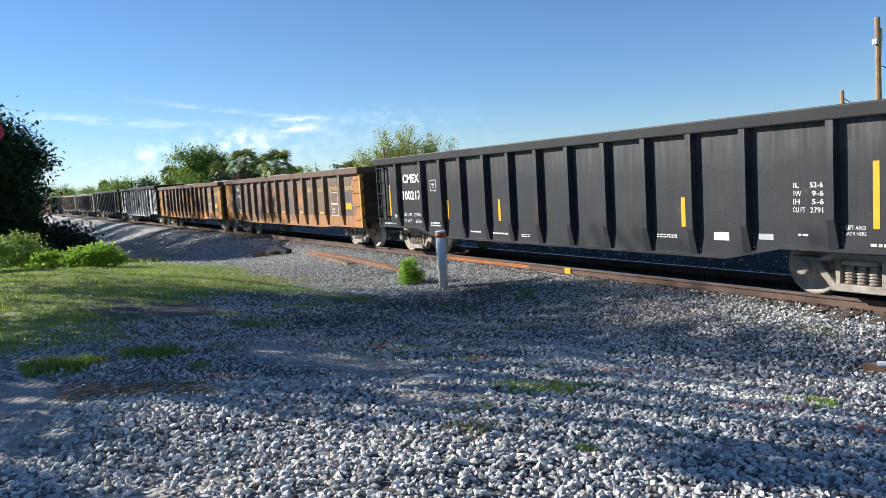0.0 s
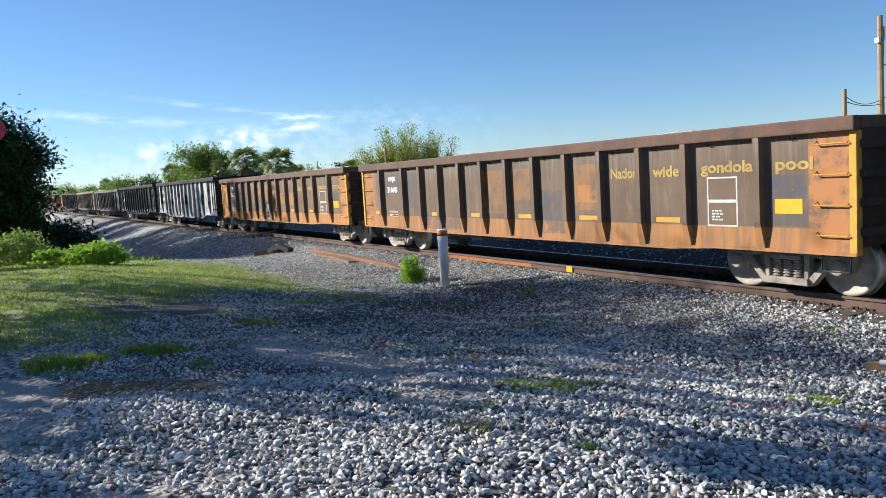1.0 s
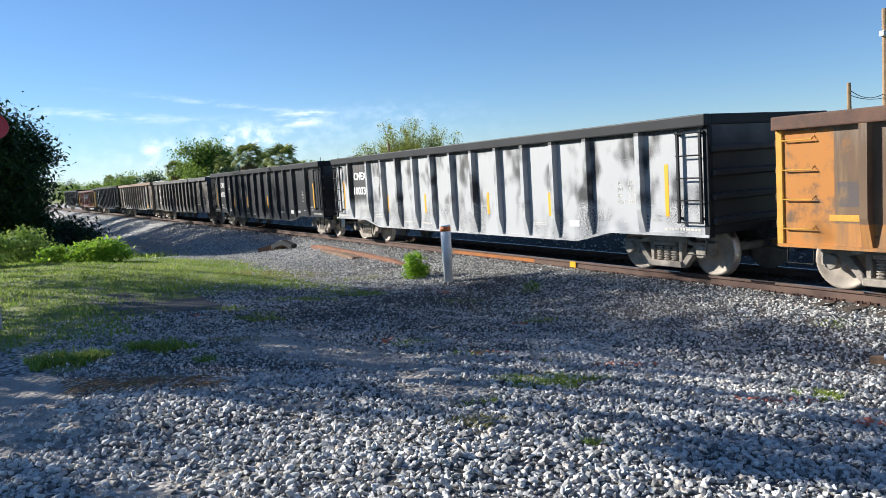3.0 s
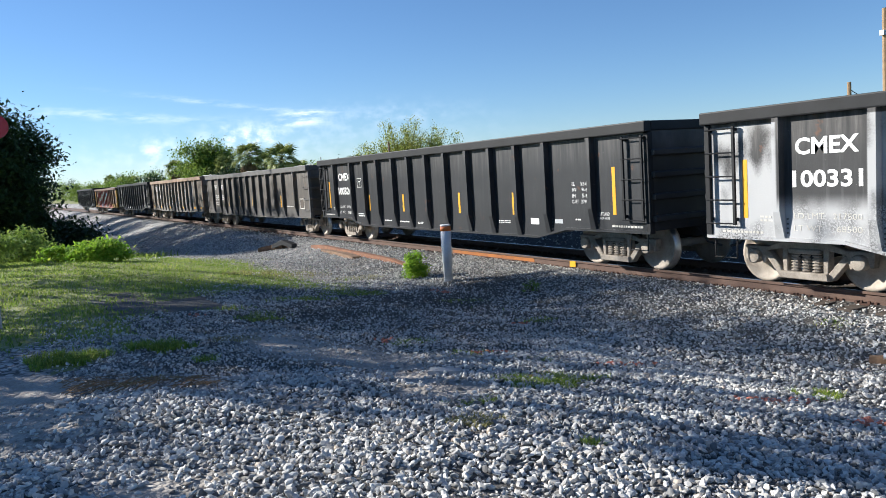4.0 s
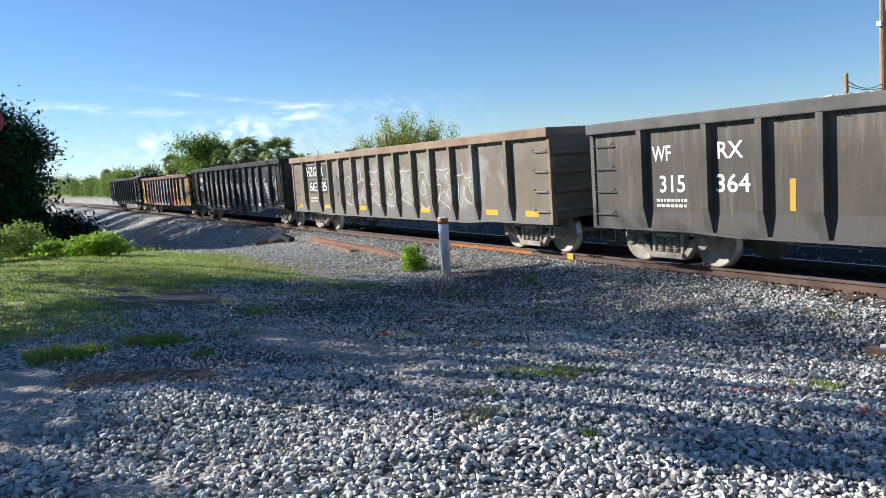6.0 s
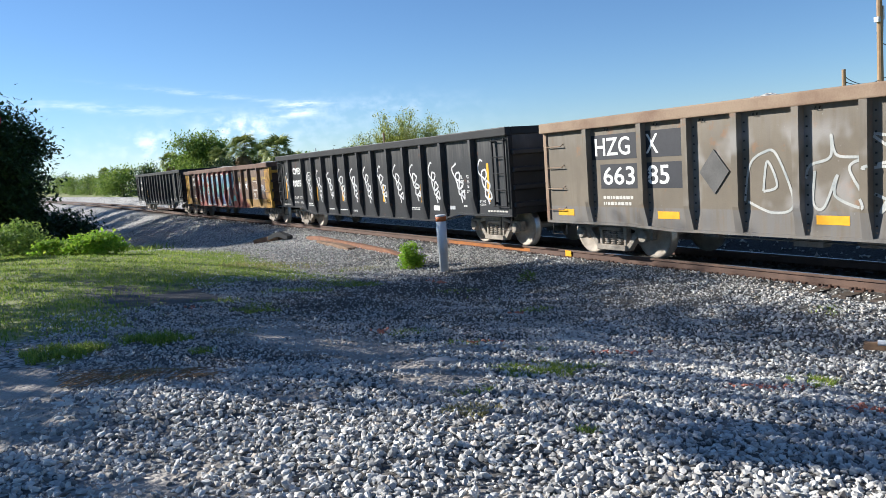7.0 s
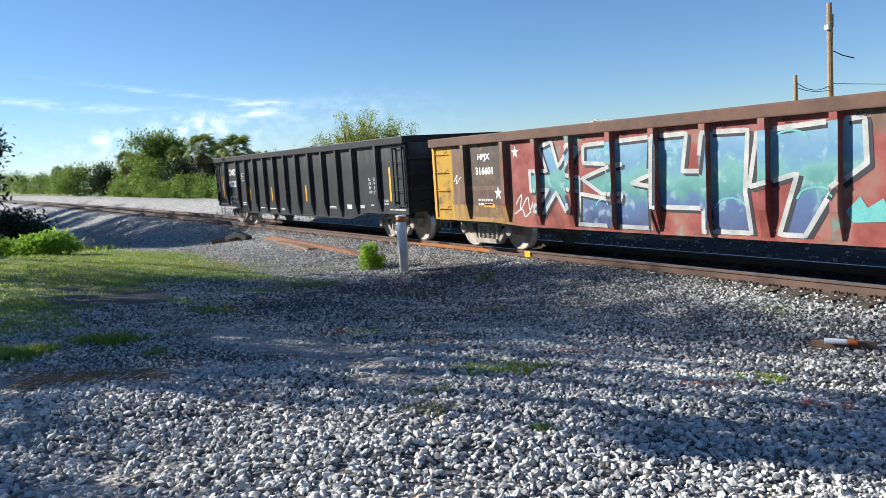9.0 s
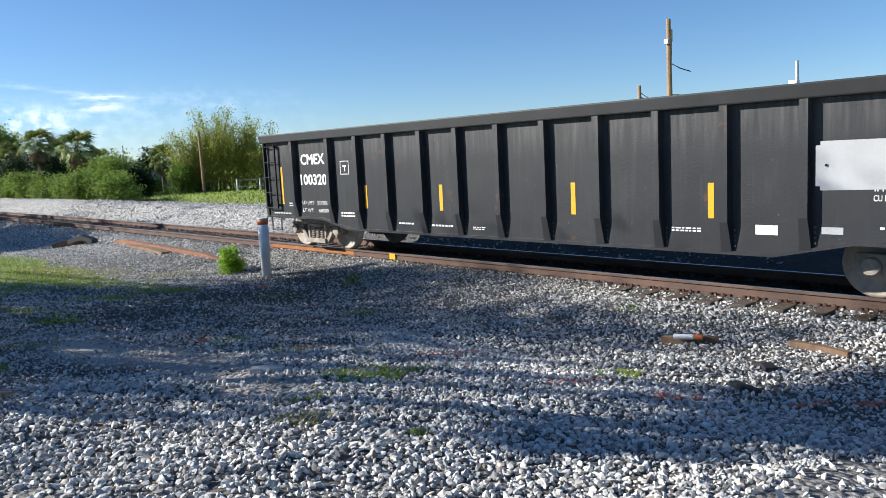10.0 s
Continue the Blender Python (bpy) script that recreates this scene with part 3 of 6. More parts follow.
def rail(off):
    prof = [(-0.069, -0.172), (0.069, -0.172), (0.069, -0.162), (0.014, -0.140), (0.010, -0.050), (0.036, -0.040), (0.036, -0.006), (0.030, 0.0), (-0.030, 0.0), (-0.036, -0.006), (-0.036, -0.040), (-0.010, -0.050), (-0.014, -0.140), (-0.069, -0.162)]
    bm = bmesh.new()
    rings = []
    for s in S_LINE:
        ring = []
        for px, pz in prof:
            x, y, _ = track_point(s, off + px)
            ring.append(bm.verts.new((x, y, pz)))
        rings.append(ring)
    n = len(prof)
    for a, b in zip(rings, rings[1:]):
        for i in range(n):
            f = bm.faces.new((a[i], a[(i + 1) % n], b[(i + 1) % n], b[i]))
            f.material_index = 1 if i == 7 else 0
    ob = part("rail", bm, RAIL_WEB, rail_track, "rusty steel rail with a polished head")
    ob.data.materials.append(RAIL_HEAD)
    return ob


near_rail, far_rail = rail(-0.7535), rail(0.7535)
bm = bmesh.new()
box(bm, -0.0125, -0.0105, -0.10, 0.10, -0.142, -0.012)
paint_mark = part("paint_mark", bm, YELLOW_TAPE, rail_track, "bright yellow paint patch on the rail web")
paint_mark.location = (TRACK_X - 0.7535 - 0.028, 13.45, 0)
bm = bmesh.new()
box(bm, -0.015, -0.0105, -1.9, 1.9, -0.135, -0.055)
bar = part("joint_stain", bm, worn("orange_rust_bloom", (0.42, 0.15, 0.03), (0.22, 0.09, 0.04), 3.0, 0.9), rail_track, "orange rust bloom on the rail web")
bar.location = (TRACK_X - 0.7535 - 0.004, 16.8, 0)

bm = bmesh.new()
box(bm, -1.30, 1.30, -0.115, 0.115, -0.36, -0.178)
soften(bm, 0.012)
tie0 = part("tie", bm, TIE_WOOD, rail_track)
bm = bmesh.new()
for sx in (-0.7535, 0.7535):
    box(bm, sx - 0.18, sx + 0.18, -0.10, 0.10, -0.178, -0.165)
    for ox in (-0.095, 0.095):
        for oy in (-0.06, 0.06):
            box(bm, sx + ox - 0.016, sx + ox + 0.016, oy - 0.016, oy + 0.016, -0.165, -0.128)
    for oy in (-0.15, 0.15):
        box(bm, sx - 0.10, sx + 0.10, oy - 0.022, oy + 0.022, -0.185, -0.145)
plate0 = part("tie_plate", bm, worn("dark_rusty_plate", (0.10, 0.05, 0.032), (0.04, 0.025, 0.02), 6.0, 0.9), rail_track)
rng = random.Random(4)
for k in range(210):
    s = -6 + 0.53 * k
    x, y, th = track_point(s)
    m = pose(x + rng.uniform(-0.05, 0.05), y, rng.uniform(-0.012, 0.004), 0, 0, math.degrees(th) + rng.uniform(-1, 1))
    if k == 0:
        tie0.matrix_basis, plate0.matrix_basis = m, pose(x, y, 0, 0, 0, math.degrees(th))
    else:
        again(tie0, m)
        again(plate0, pose(x, y, 0, 0, 0, math.degrees(th)))

# ---- gondola wagons: local y along the wagon, near side at -x, z from the rail head ----
RIBS = [6.76, 5.29, 4.24, 3.24, 2.17, 1.16, 0.12, -0.92, -2.00, -3.05, -4.10, -5.17, -6.62]
HALF, PANEL_X, RIB_X, AXLE, TRUCKS, WHEEL_R = 8.15, 1.49, 1.610, 0.889, 6.70, 0.457


def wheel_set(parent):
    bm = bmesh.new()
    for sg in (-1, 1):
        prof = [(0.665, 0.10), (0.665, 0.36), (0.655, 0.40), (0.655, 0.485), (0.685, 0.482), (0.70, WHEEL_R), (0.79, 0.452), (0.793, 0.41), (0.765, 0.38), (0.745, 0.22), (0.78, 0.13), (0.80, 0.12), (0.80, 0.085)]
        spun(bm, [(sg * a, r) for a, r in prof], steps=30)
    spun(bm, [(-1.08, 0.075), (1.08, 0.075)], steps=12)
    ob = part("wheel_set", bm, WHEEL_STEEL, parent, "dusty steel wheels on one axle")
    ob.data.materials.append(TREAD_STEEL)
    for p in ob.data.polygons:
        rad = math.hypot(p.center[1], p.center[2])
        p.use_smooth = rad > 0.05
        if 0.44 < rad < 0.475 and 0.69 < abs(p.center[0]) < 0.79:
            p.material_index = 1
    return ob


def side_frame(parent, sg):
    a, b = 0.90 * sg, 1.04 * sg
    bm = bmesh.new()
    prism(bm, [(-0.70, 0.60), (-0.42, 0.70), (0.42, 0.70), (0.70, 0.60), (0.68, 0.54), (0.40, 0.61), (-0.40, 0.61), (-0.68, 0.54)], a, b)
    for e in (-1, 1):
        prism(bm, [(e * 1.10, 0.62), (e * 0.66, 0.62), (e * 0.66, 0.54), (e * 0.72, 0.34), (e * 0.76, 0.34), (e * 0.78, 0.52), (e * 1.00, 0.52), (e * 1.02, 0.38), (e * 1.08, 0.38)], a, b)
        prism(bm, [(e * 0.74, 0.50), (e * 0.64, 0.55), (e * 0.34, 0.20), (e * 0.36, 0.13), (e * 0.44, 0.14)], a, b)
        prism(bm, [(e * 0.40, 0.62), (e * 0.30, 0.62), (e * 0.30, 0.20), (e * 0.38, 0.20)], a, b)
    prism(bm, [(-0.42, 0.14), (-0.40, 0.25), (0.40, 0.25), (0.42, 0.14)], 0.86 * sg, 1.10 * sg)
    soften(bm, 0.012)
    return part("side_frame", bm, TRUCK_STEEL, parent, "cast steel side frame coated in pale dust")


def springs(parent, sg):
    bm = bmesh.new()
    prof = []
    for k in range(6):
        z = 0.255 + k * 0.046
        prof += [(z, 0.055), (z + 0.010, 0.080), (z + 0.026, 0.080), (z + 0.036, 0.055)]
    spun(bm, prof, "z", 8)
    sp = part("spring", bm, TRUCK_STEEL, parent)
    sp.location = (0.985 * sg, -0.18, 0)
    for y in (0.0, 0.18):
        again(sp, pose(0.985 * sg, y, 0))
    bm = bmesh.new()
    box(bm, 0.90 * sg, 1.08 * sg, -0.27, 0.27, 0.53, 0.61)
    soften(bm, 0.015)
    return part("bolster_end", bm, TRUCK_STEEL, parent)


def bearing(parent, sg, e):
    bm = bmesh.new()
    spun(bm, [(0.98 * sg, 0.12), (1.10 * sg, 0.12), (1.12 * sg, 0.105), (1.13 * sg, 0.06)], steps=18)
    for v in bm.verts:
        v.co += Vector((0, e * AXLE, WHEEL_R))
    return part("bearing_cap", bm, TRUCK_STEEL, parent)


def build_truck(parent, y):
    bm = bmesh.new()
    box(bm, -1.0, 1.0, -0.17, 0.17, 0.44, 0.66)
    box(bm, -0.25, 0.25, -0.25, 0.25, 0.64, 0.74)
    box(bm, -0.72, 0.72, -0.50, -0.44, 0.36, 0.46)
    box(bm, -0.72, 0.72, 0.44, 0.50, 0.36, 0.46)
    soften(bm, 0.015)
    tr = part("truck", bm, DARK_STEEL, parent, "four-wheel truck with a cast bolster")
    tr.location = (0, y, 0)
    for sg in (-1, 1):
        side_frame(tr, sg)
        springs(tr, sg)
        for e in (-1, 1):
            bearing(tr, sg, e)
    w = wheel_set(tr)
    w.location = (0, AXLE, WHEEL_R)
    again(w, pose(0, -AXLE, WHEEL_R))
    return tr


def belly(y, deep, shallow):
    """Height of the side's lower edge: deeper between the trucks."""
    return float(np.interp(abs(y), [4.75, 5.75], [deep, shallow]))


def letters(text, parent, y, z, width, height, material, label="", x=-PANEL_X, bold=0.012):
    """Stencilled text on the near side; y, z: the middle."""
    cu = bpy.data.curves.new("lettering", "FONT")
    cu.body, cu.resolution_u, cu.offset, cu.extrude = text, 3, bold, 0.0
    cu.align_x, cu.align_y = "CENTER", "CENTER"
    ob = new("lettering", cu)
    dg = bpy.context.evaluated_depsgraph_get()
    me = bpy.data.meshes.new_from_object(ob.evaluated_get(dg))
    bpy.data.objects.remove(ob)
    co = np.array([v.co for v in me.vertices])
    lo, hi = co.min(0), co.max(0)
    sx, sy = width / (hi[0] - lo[0]), height / (hi[1] - lo[1])
    mx, my = (lo[0] + hi[0]) / 2, (lo[1] + hi[1]) / 2
    for v in me.vertices:
        v.co = (x - 0.004, y - (v.co.x - mx) * sx, z + (v.co.y - my) * sy)
    me.materials.append(material)
    ob = new("lettering", me)
    ob.parent = parent
    return tagged(ob, label, kind="stuff" if height < 0.1 else "")


def plate(name, parent, y0, y1, z0, z1, material, label="", x=-PANEL_X, th=0.004):
    bm = bmesh.new()
    box(bm, x - th, x - 0.001, y0, y1, z0, z1)
    return part(name, bm, material, parent, label)


def bars(parent, y, z, rows, width, material, h=0.035):
    """Small writing that cannot be read: rows of short bars."""
    bm = bmesh.new()
    r = random.Random(int(100 * abs(y) + 7))
    for k in range(rows):
        p = y + width / 2
        while p > y - width / 2 + 0.05:
            w = r.uniform(0.03, 0.09)
            box(bm, -PANEL_X - 0.004, -PANEL_X - 0.001, max(p - w, y - width / 2), p, z - k * h * 1.9, z - k * h * 1.9 + h)
            p -= w + 0.022
    return tagged(part("stencil_line", bm, material, parent), kind="stuff")


def outline(parent, y0, y1, z0, z1, w, material, cross=None, label=""):
    bm = bmesh.new()
    a, b = -PANEL_X - 0.004, -PANEL_X - 0.001
    box(bm, a, b, y0, y1, z0, z0 + w)
    box(bm, a, b, y0, y1, z1 - w, z1)
    box(bm, a, b, y0, y0 + w, z0 + w, z1 - w)
    box(bm, a, b, y1 - w, y1, z0 + w, z1 - w)
    if cross:
        box(bm, a, b, y0 + w, y1 - w, cross - w, cross + w)
    return part("stencil_frame", bm, material, parent, label)


def spline(pts, n=10):
    out = []
    p = [Vector(q) for q in pts]
    for i in range(len(p) - 1):
        a, b, c, d = p[max(i - 1, 0)], p[i], p[i + 1], p[min(i + 2, len(p) - 1)]
        for k in range(n):
            t = k / n
            out.append(0.5 * (2 * b + (c - a) * t + (2 * a - 5 * b + 4 * c - d) * t * t + (3 * b - a - 3 * c + d) * t ** 3))
    out.append(p[-1])
    return out


def side_depth(y):
    """The near side's surface at y: a rib's face or the panel."""
    return -RIB_X if any(abs(y - r) < 0.066 for r in RIBS) else -PANEL_X


def spray(name, parent, strokes, width, material, label="", lift=0.005, curved=True):
    """Paint strokes in (right, up) metres about the wagon's middle, laid as ribbons on panels and ribs."""
    bm = bmesh.new()
    rise = 0.0
    for st in strokes:
        pts = spline(st) if curved else [Vector(st[i]).lerp(Vector(st[i + 1]), k / 12) for i in range(len(st) - 1) for k in range(12)] + [Vector(st[-1])]
        last, last_x = None, None
        for i, p in enumerate(pts):
            d = pts[min(i + 1, len(pts) - 1)] - pts[max(i - 1, 0)]
            if d.length < 1e-6:
                continue
            d = d.normalized()
            n = Vector((-d.y, d.x)) * width / 2
            rise += 0.00002
            x = side_depth(-p.x)
            pair = [bm.verts.new((x - lift - rise, -q.x, q.y)) for q in (p + n, p - n)]
            if last and x == last_x:
                bm.faces.new((last[0], last[1], pair[1], pair[0]))
            last, last_x = pair, x
    return part(name, bm, material, parent, label)


def blob(name, parent, pts, material, label="", lift=0.003):
    """A filled sprayed shape, cut where it passes a rib."""
    cuts = sorted([-50.0] + [c for r in RIBS for c in (r - 0.066, r + 0.066)] + [50.0])
    bm = bmesh.new()
    loop = [Vector((-px, pz, 0)) for px, pz in pts]
    for tri in tessellate_polygon([loop]):
        for lo, hi in zip(cuts, cuts[1:]):
            q = [(loop[i].x, loop[i].y) for i in tri]
            for bound, keep in ((lo, 1), (hi, -1)):
                out = []
                for i in range(len(q)):
                    a, b = q[i], q[(i + 1) % len(q)]
                    ia, ib = keep * (a[0] - bound) >= 0, keep * (b[0] - bound) >= 0
                    if ia:
                        out.append(a)
                    if ia != ib:
                        t = (bound - a[0]) / (b[0] - a[0])
                        out.append((bound, a[1] + t * (b[1] - a[1])))
                q = out
                if len(q) < 3:
                    break
            if len(q) >= 3:
                x = side_depth((max(lo, -9) + min(hi, 9)) / 2) - lift
                bm.faces.new([bm.verts.new((x, yy, zz)) for yy, zz in q])
    return part(name, bm, material, parent, label)


SHARED = {}


def shared_part(key, parent, make):
    """Build a part once, then reuse its mesh for the other wagons (no change of paint)."""
    if key not in SHARED:
        SHARED[key] = make()
        return SHARED[key]
    src = SHARED[key]
    made = again(src, parent=parent)
    for ch in src.children:
        c = again(ch, parent=made)
    return made


def gondola(label, style, paint, rim, top, group="gondola wagons of the freight train"):
    car = thing("gondola_wagon", label, "freight wagon", group)
    body, rimm = PAINT[paint], RIM_PAINT[rim]
    deep, shallow = (0.585, 0.79) if style == "belly" else (0.665, 0.72)
    rim_z = top - 0.20
    edges = [HALF] + RIBS + [-HALF]
    # side panels, one between each pair of ribs
    for i, (a, b) in enumerate(zip(edges, edges[1:])):
        ys = sorted({a, b} | {q for q in (-5.75, -4.75, 4.75, 5.75) if b < q < a}, reverse=True)
        low = [(yy, belly(yy, deep, shallow)) for yy in ys]
        bm = bmesh.new()
        prism(bm, low + [(b, rim_z + 0.02), (a, rim_z + 0.02)], -PANEL_X, -PANEL_X + 0.03)
        part("side_panel", bm, body, car)
    bm = bmesh.new()
    box(bm, PANEL_X - 0.03, PANEL_X, -HALF, HALF, 0.7, rim_z + 0.02)
    part("side_wall", bm, body, car)
    for sg in (-1, 1):
        for r in RIBS:
            z0 = belly(r, deep, shallow) + 0.015
            bm = bmesh.new()
            w, w2 = 0.065, 0.085
            secs = [(z0, 0.035, w2), (z0 + 0.42, RIB_X - PANEL_X, w), (rim_z, RIB_X - PANEL_X, w)]
            rings = []
            for z, d, hw in secs:
                x1 = sg * (PANEL_X + d)
                rings.append([bm.verts.new(p) for p in ((sg * (PANEL_X - 0.002), r - hw, z), (x1, r - hw + 0.008, z), (x1, r + hw - 0.008, z), (sg * (PANEL_X - 0.002), r + hw, z))])
            for q, p in zip(rings, rings[1:]):
                for k in range(3):
                    bm.faces.new((q[k], q[k + 1], p[k + 1], p[k]))
            bm.faces.new(rings[0])
            bm.faces.new(rings[-1])
            part("rib", bm, body, car)
    bm = bmesh.new()
    for r in RIBS:
        z0 = belly(r, deep, shallow) + 0.015
        for k in range(4 if style == "belly" else 2):
            box(bm, -PANEL_X - 0.018, -PANEL_X, r - 0.125, r - 0.10, z0 + 0.08 + 0.07 * k, z0 + 0.105 + 0.07 * k)
    tagged(part("rib_bolts", bm, RIM_PAINT["grey" if style == "belly" else rim], car), kind="stuff")
    # bottom flange
    ys = [-HALF, -5.75, -4.75, 4.75, 5.75, HALF]
    bm = bmesh.new()
    prism(bm, [(yy, belly(yy, deep, shallow) - 0.02) for yy in ys] + [(yy, belly(yy, deep, shallow) + 0.03) for yy in ys[::-1]], -PANEL_X - 0.035, -PANEL_X - 0.001)
    part("bottom_flange", bm, body, car)
    # top chord
    bm = bmesh.new()
    for sg in (-1, 1):
        box(bm, sg * (PANEL_X - 0.05), sg * (RIB_X - 0.002), -HALF - 0.03, HALF + 0.03, rim_z, top)
    for e in (-1, 1):
        box(bm, -PANEL_X + 0.05, PANEL_X - 0.05, e * (HALF - 0.10), e * (HALF + 0.03), rim_z + 0.02, top - 0.002)
    soften(bm, 0.022, 2)
    part("top_chord", bm, rimm, car, "rounded steel top rail")
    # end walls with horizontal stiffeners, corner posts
    # rusty wagons' ends wear the plate tone that has shade painted in
    end_mat = {"rust_a": RUST_SHADED, "rust_b": RUST_SHADED, "mural": RUST_SHADED, "silver": PAINT["black"]}.get(paint, body)
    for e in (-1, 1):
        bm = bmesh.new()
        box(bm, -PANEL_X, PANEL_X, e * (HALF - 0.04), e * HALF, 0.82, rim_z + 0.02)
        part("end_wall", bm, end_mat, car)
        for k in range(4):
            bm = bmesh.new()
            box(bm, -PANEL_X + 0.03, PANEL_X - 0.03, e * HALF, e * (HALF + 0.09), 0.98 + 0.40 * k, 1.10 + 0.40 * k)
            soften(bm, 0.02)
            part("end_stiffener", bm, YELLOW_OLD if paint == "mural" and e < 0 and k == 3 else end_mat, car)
        bm = bmesh.new()
        box(bm, -PANEL_X - 0.03, -PANEL_X + 0.09, e * (HALF - 0.10), e * (HALF + 0.02), shallow - 0.02, rim_z)
        soften(bm, 0.012)
        post_mat = {"rust_a": YELLOW_OLD, "rust_b": YELLOW_OLD, "mural": YELLOW_OLD}.get(paint, rimm)
        part("corner_post", bm, post_mat, car)
    # floor and underframe
    shared_part("floor" + style, car, lambda: floor_part(car))
    shared_part("sill" + style, car, lambda: sill_part(car))
    for e in (-1, 1):
        shared_part("coupler%d" % e, car, lambda: coupler(car, e))
        shared_part("step%d" % e, car, lambda: stirrup(car, e))
        shared_part("hose%d" % e, car, lambda: air_hose(car, e))
    shared_part("brake", car, lambda: brake_gear(car))
    # ladders or grab irons on the near side
    for e in (-1, 1):
        if style == "belly":
            shared_part("ladder%d" % e, car, lambda: ladder(car, e))
        else:
            for k in range(4):
                z = 0.98 + 0.43 * k
                bm = bmesh.new()
                y0, y1 = sorted((e * (HALF - 0.10), e * (HALF - 0.60)))
                x = -PANEL_X
                tube(bm, [(x, y0, z + 0.05), (x - 0.06, y0, z), (x - 0.06, y1, z), (x, y1, z + 0.05)], 0.011, 6)
                part("grab_iron", bm, YELLOW_OLD if paint in ("mural", "rust_a", "rust_b") else rimm, car)
    if style != "belly":
        for i, (a, b) in enumerate(zip(edges[1:-1], edges[2:])):
            bm = bmesh.new()
            y = (a + b) / 2 + 0.25
            tube(bm, [(-PANEL_X, y, rim_z - 0.03), (-PANEL_X - 0.03, y, rim_z - 0.07), (-PANEL_X - 0.03, y - 0.07, rim_z - 0.07), (-PANEL_X, y - 0.07, rim_z - 0.03)], 0.009, 5)
            part("lashing_hook", bm, DARK_STEEL, car)
    for e in (1, -1):
        shared_part("truck%d" % e, car, lambda: build_truck(car, e * TRUCKS))
    return car


def floor_part(car):
    bm = bmesh.new()
    box(bm, -PANEL_X + 0.03, PANEL_X - 0.03, -HALF + 0.04, HALF - 0.04, 0.93, 0.99)
    for k in range(15):
        y = -7.2 + 14.4 * k / 14
        box(bm, -PANEL_X + 0.04, PANEL_X - 0.04, y - 0.04, y + 0.04, 0.80, 0.93)
    return part("floor", bm, DARK_STEEL, car)


def sill_part(car):
    bm = bmesh.new()
    box(bm, -0.19, 0.19, -HALF - 0.1, HALF + 0.1, 0.62, 0.92)
    return part("center_sill", bm, DARK_STEEL, car)


def coupler(car, e):
    bm = bmesh.new()
    box(bm, -0.09, 0.09, *sorted((e * HALF, e * (HALF + 0.48))), 0.80, 0.94)
    box(bm, -0.15, 0.13, *sorted((e * (HALF + 0.42), e * (HALF + 0.64))), 0.73, 1.00)
    soften(bm, 0.03, 2)
    return part("coupler", bm, DARK_STEEL, car)


def stirrup(car, e):
    bm = bmesh.new()
    y0, y1 = e * (HALF - 0.12), e * (HALF - 0.55)
    tube(bm, [(-1.45, y0, 0.82), (-1.47, y0, 0.46), (-1.47, y1, 0.46), (-1.45, y1, 0.82)], 0.016, 6)
    return part("stirrup_step", bm, DARK_STEEL, car)


def air_hose(car, e):
    bm = bmesh.new()
    tube(bm, [(-0.35, e * (HALF + 0.02), 0.80), (-0.38, e * (HALF + 0.3), 0.55), (-0.30, e * (HALF + 0.55), 0.48)], 0.022, 6)
    return part("air_hose", bm, DARK_STEEL, car)


def brake_gear(car):
    bm = bmesh.new()
    spun(bm, [(-0.30, 0.02), (-0.30, 0.17), (0.30, 0.17), (0.30, 0.02)], steps=16)
    for v in bm.verts:
        v.co = Vector((-0.75 + v.co.y, 1.4 + v.co.x, 0.62 + v.co.z))
    tube(bm, [(-1.0, 5.3, 0.70), (-0.95, 4.0, 0.52), (-0.95, -4.0, 0.52), (-1.0, -5.3, 0.70)], 0.02, 6)
    box(bm, -0.95, -0.75, 2.2, 2.7, 0.44, 0.60)
    box(bm, -1.02, -0.90, 4.1, 4.4, 0.52, 0.62)
    return part("brake_rigging", bm, worn("grey_brake_parts", (0.25, 0.24, 0.23), (0.10, 0.10, 0.10), 5.0, 0.8), car)


def ladder(car, e):
    bm = bmesh.new()
    x, y0, y1 = -PANEL_X - 0.075, e * (HALF - 0.11), e * (HALF - 0.60)
    for y in (y0, y1):
        box(bm, x - 0.02, x + 0.02, y - 0.022, y + 0.022, 1.00, 2.56)
        for z in (1.06, 2.48):
            box(bm, x, -PANEL_X, y - 0.02, y + 0.02, z, z + 0.05)
    for k in range(5):
        z = 1.02 + 0.375 * k
        tube(bm, [(x - 0.02, y0 - 0.05 * e * -1, z), (x - 0.02, y1 - 0.03 * e, z)], 0.013, 6)
    return part("ladder", bm, RIM_PAINT["black"], car, "black steel side ladder")


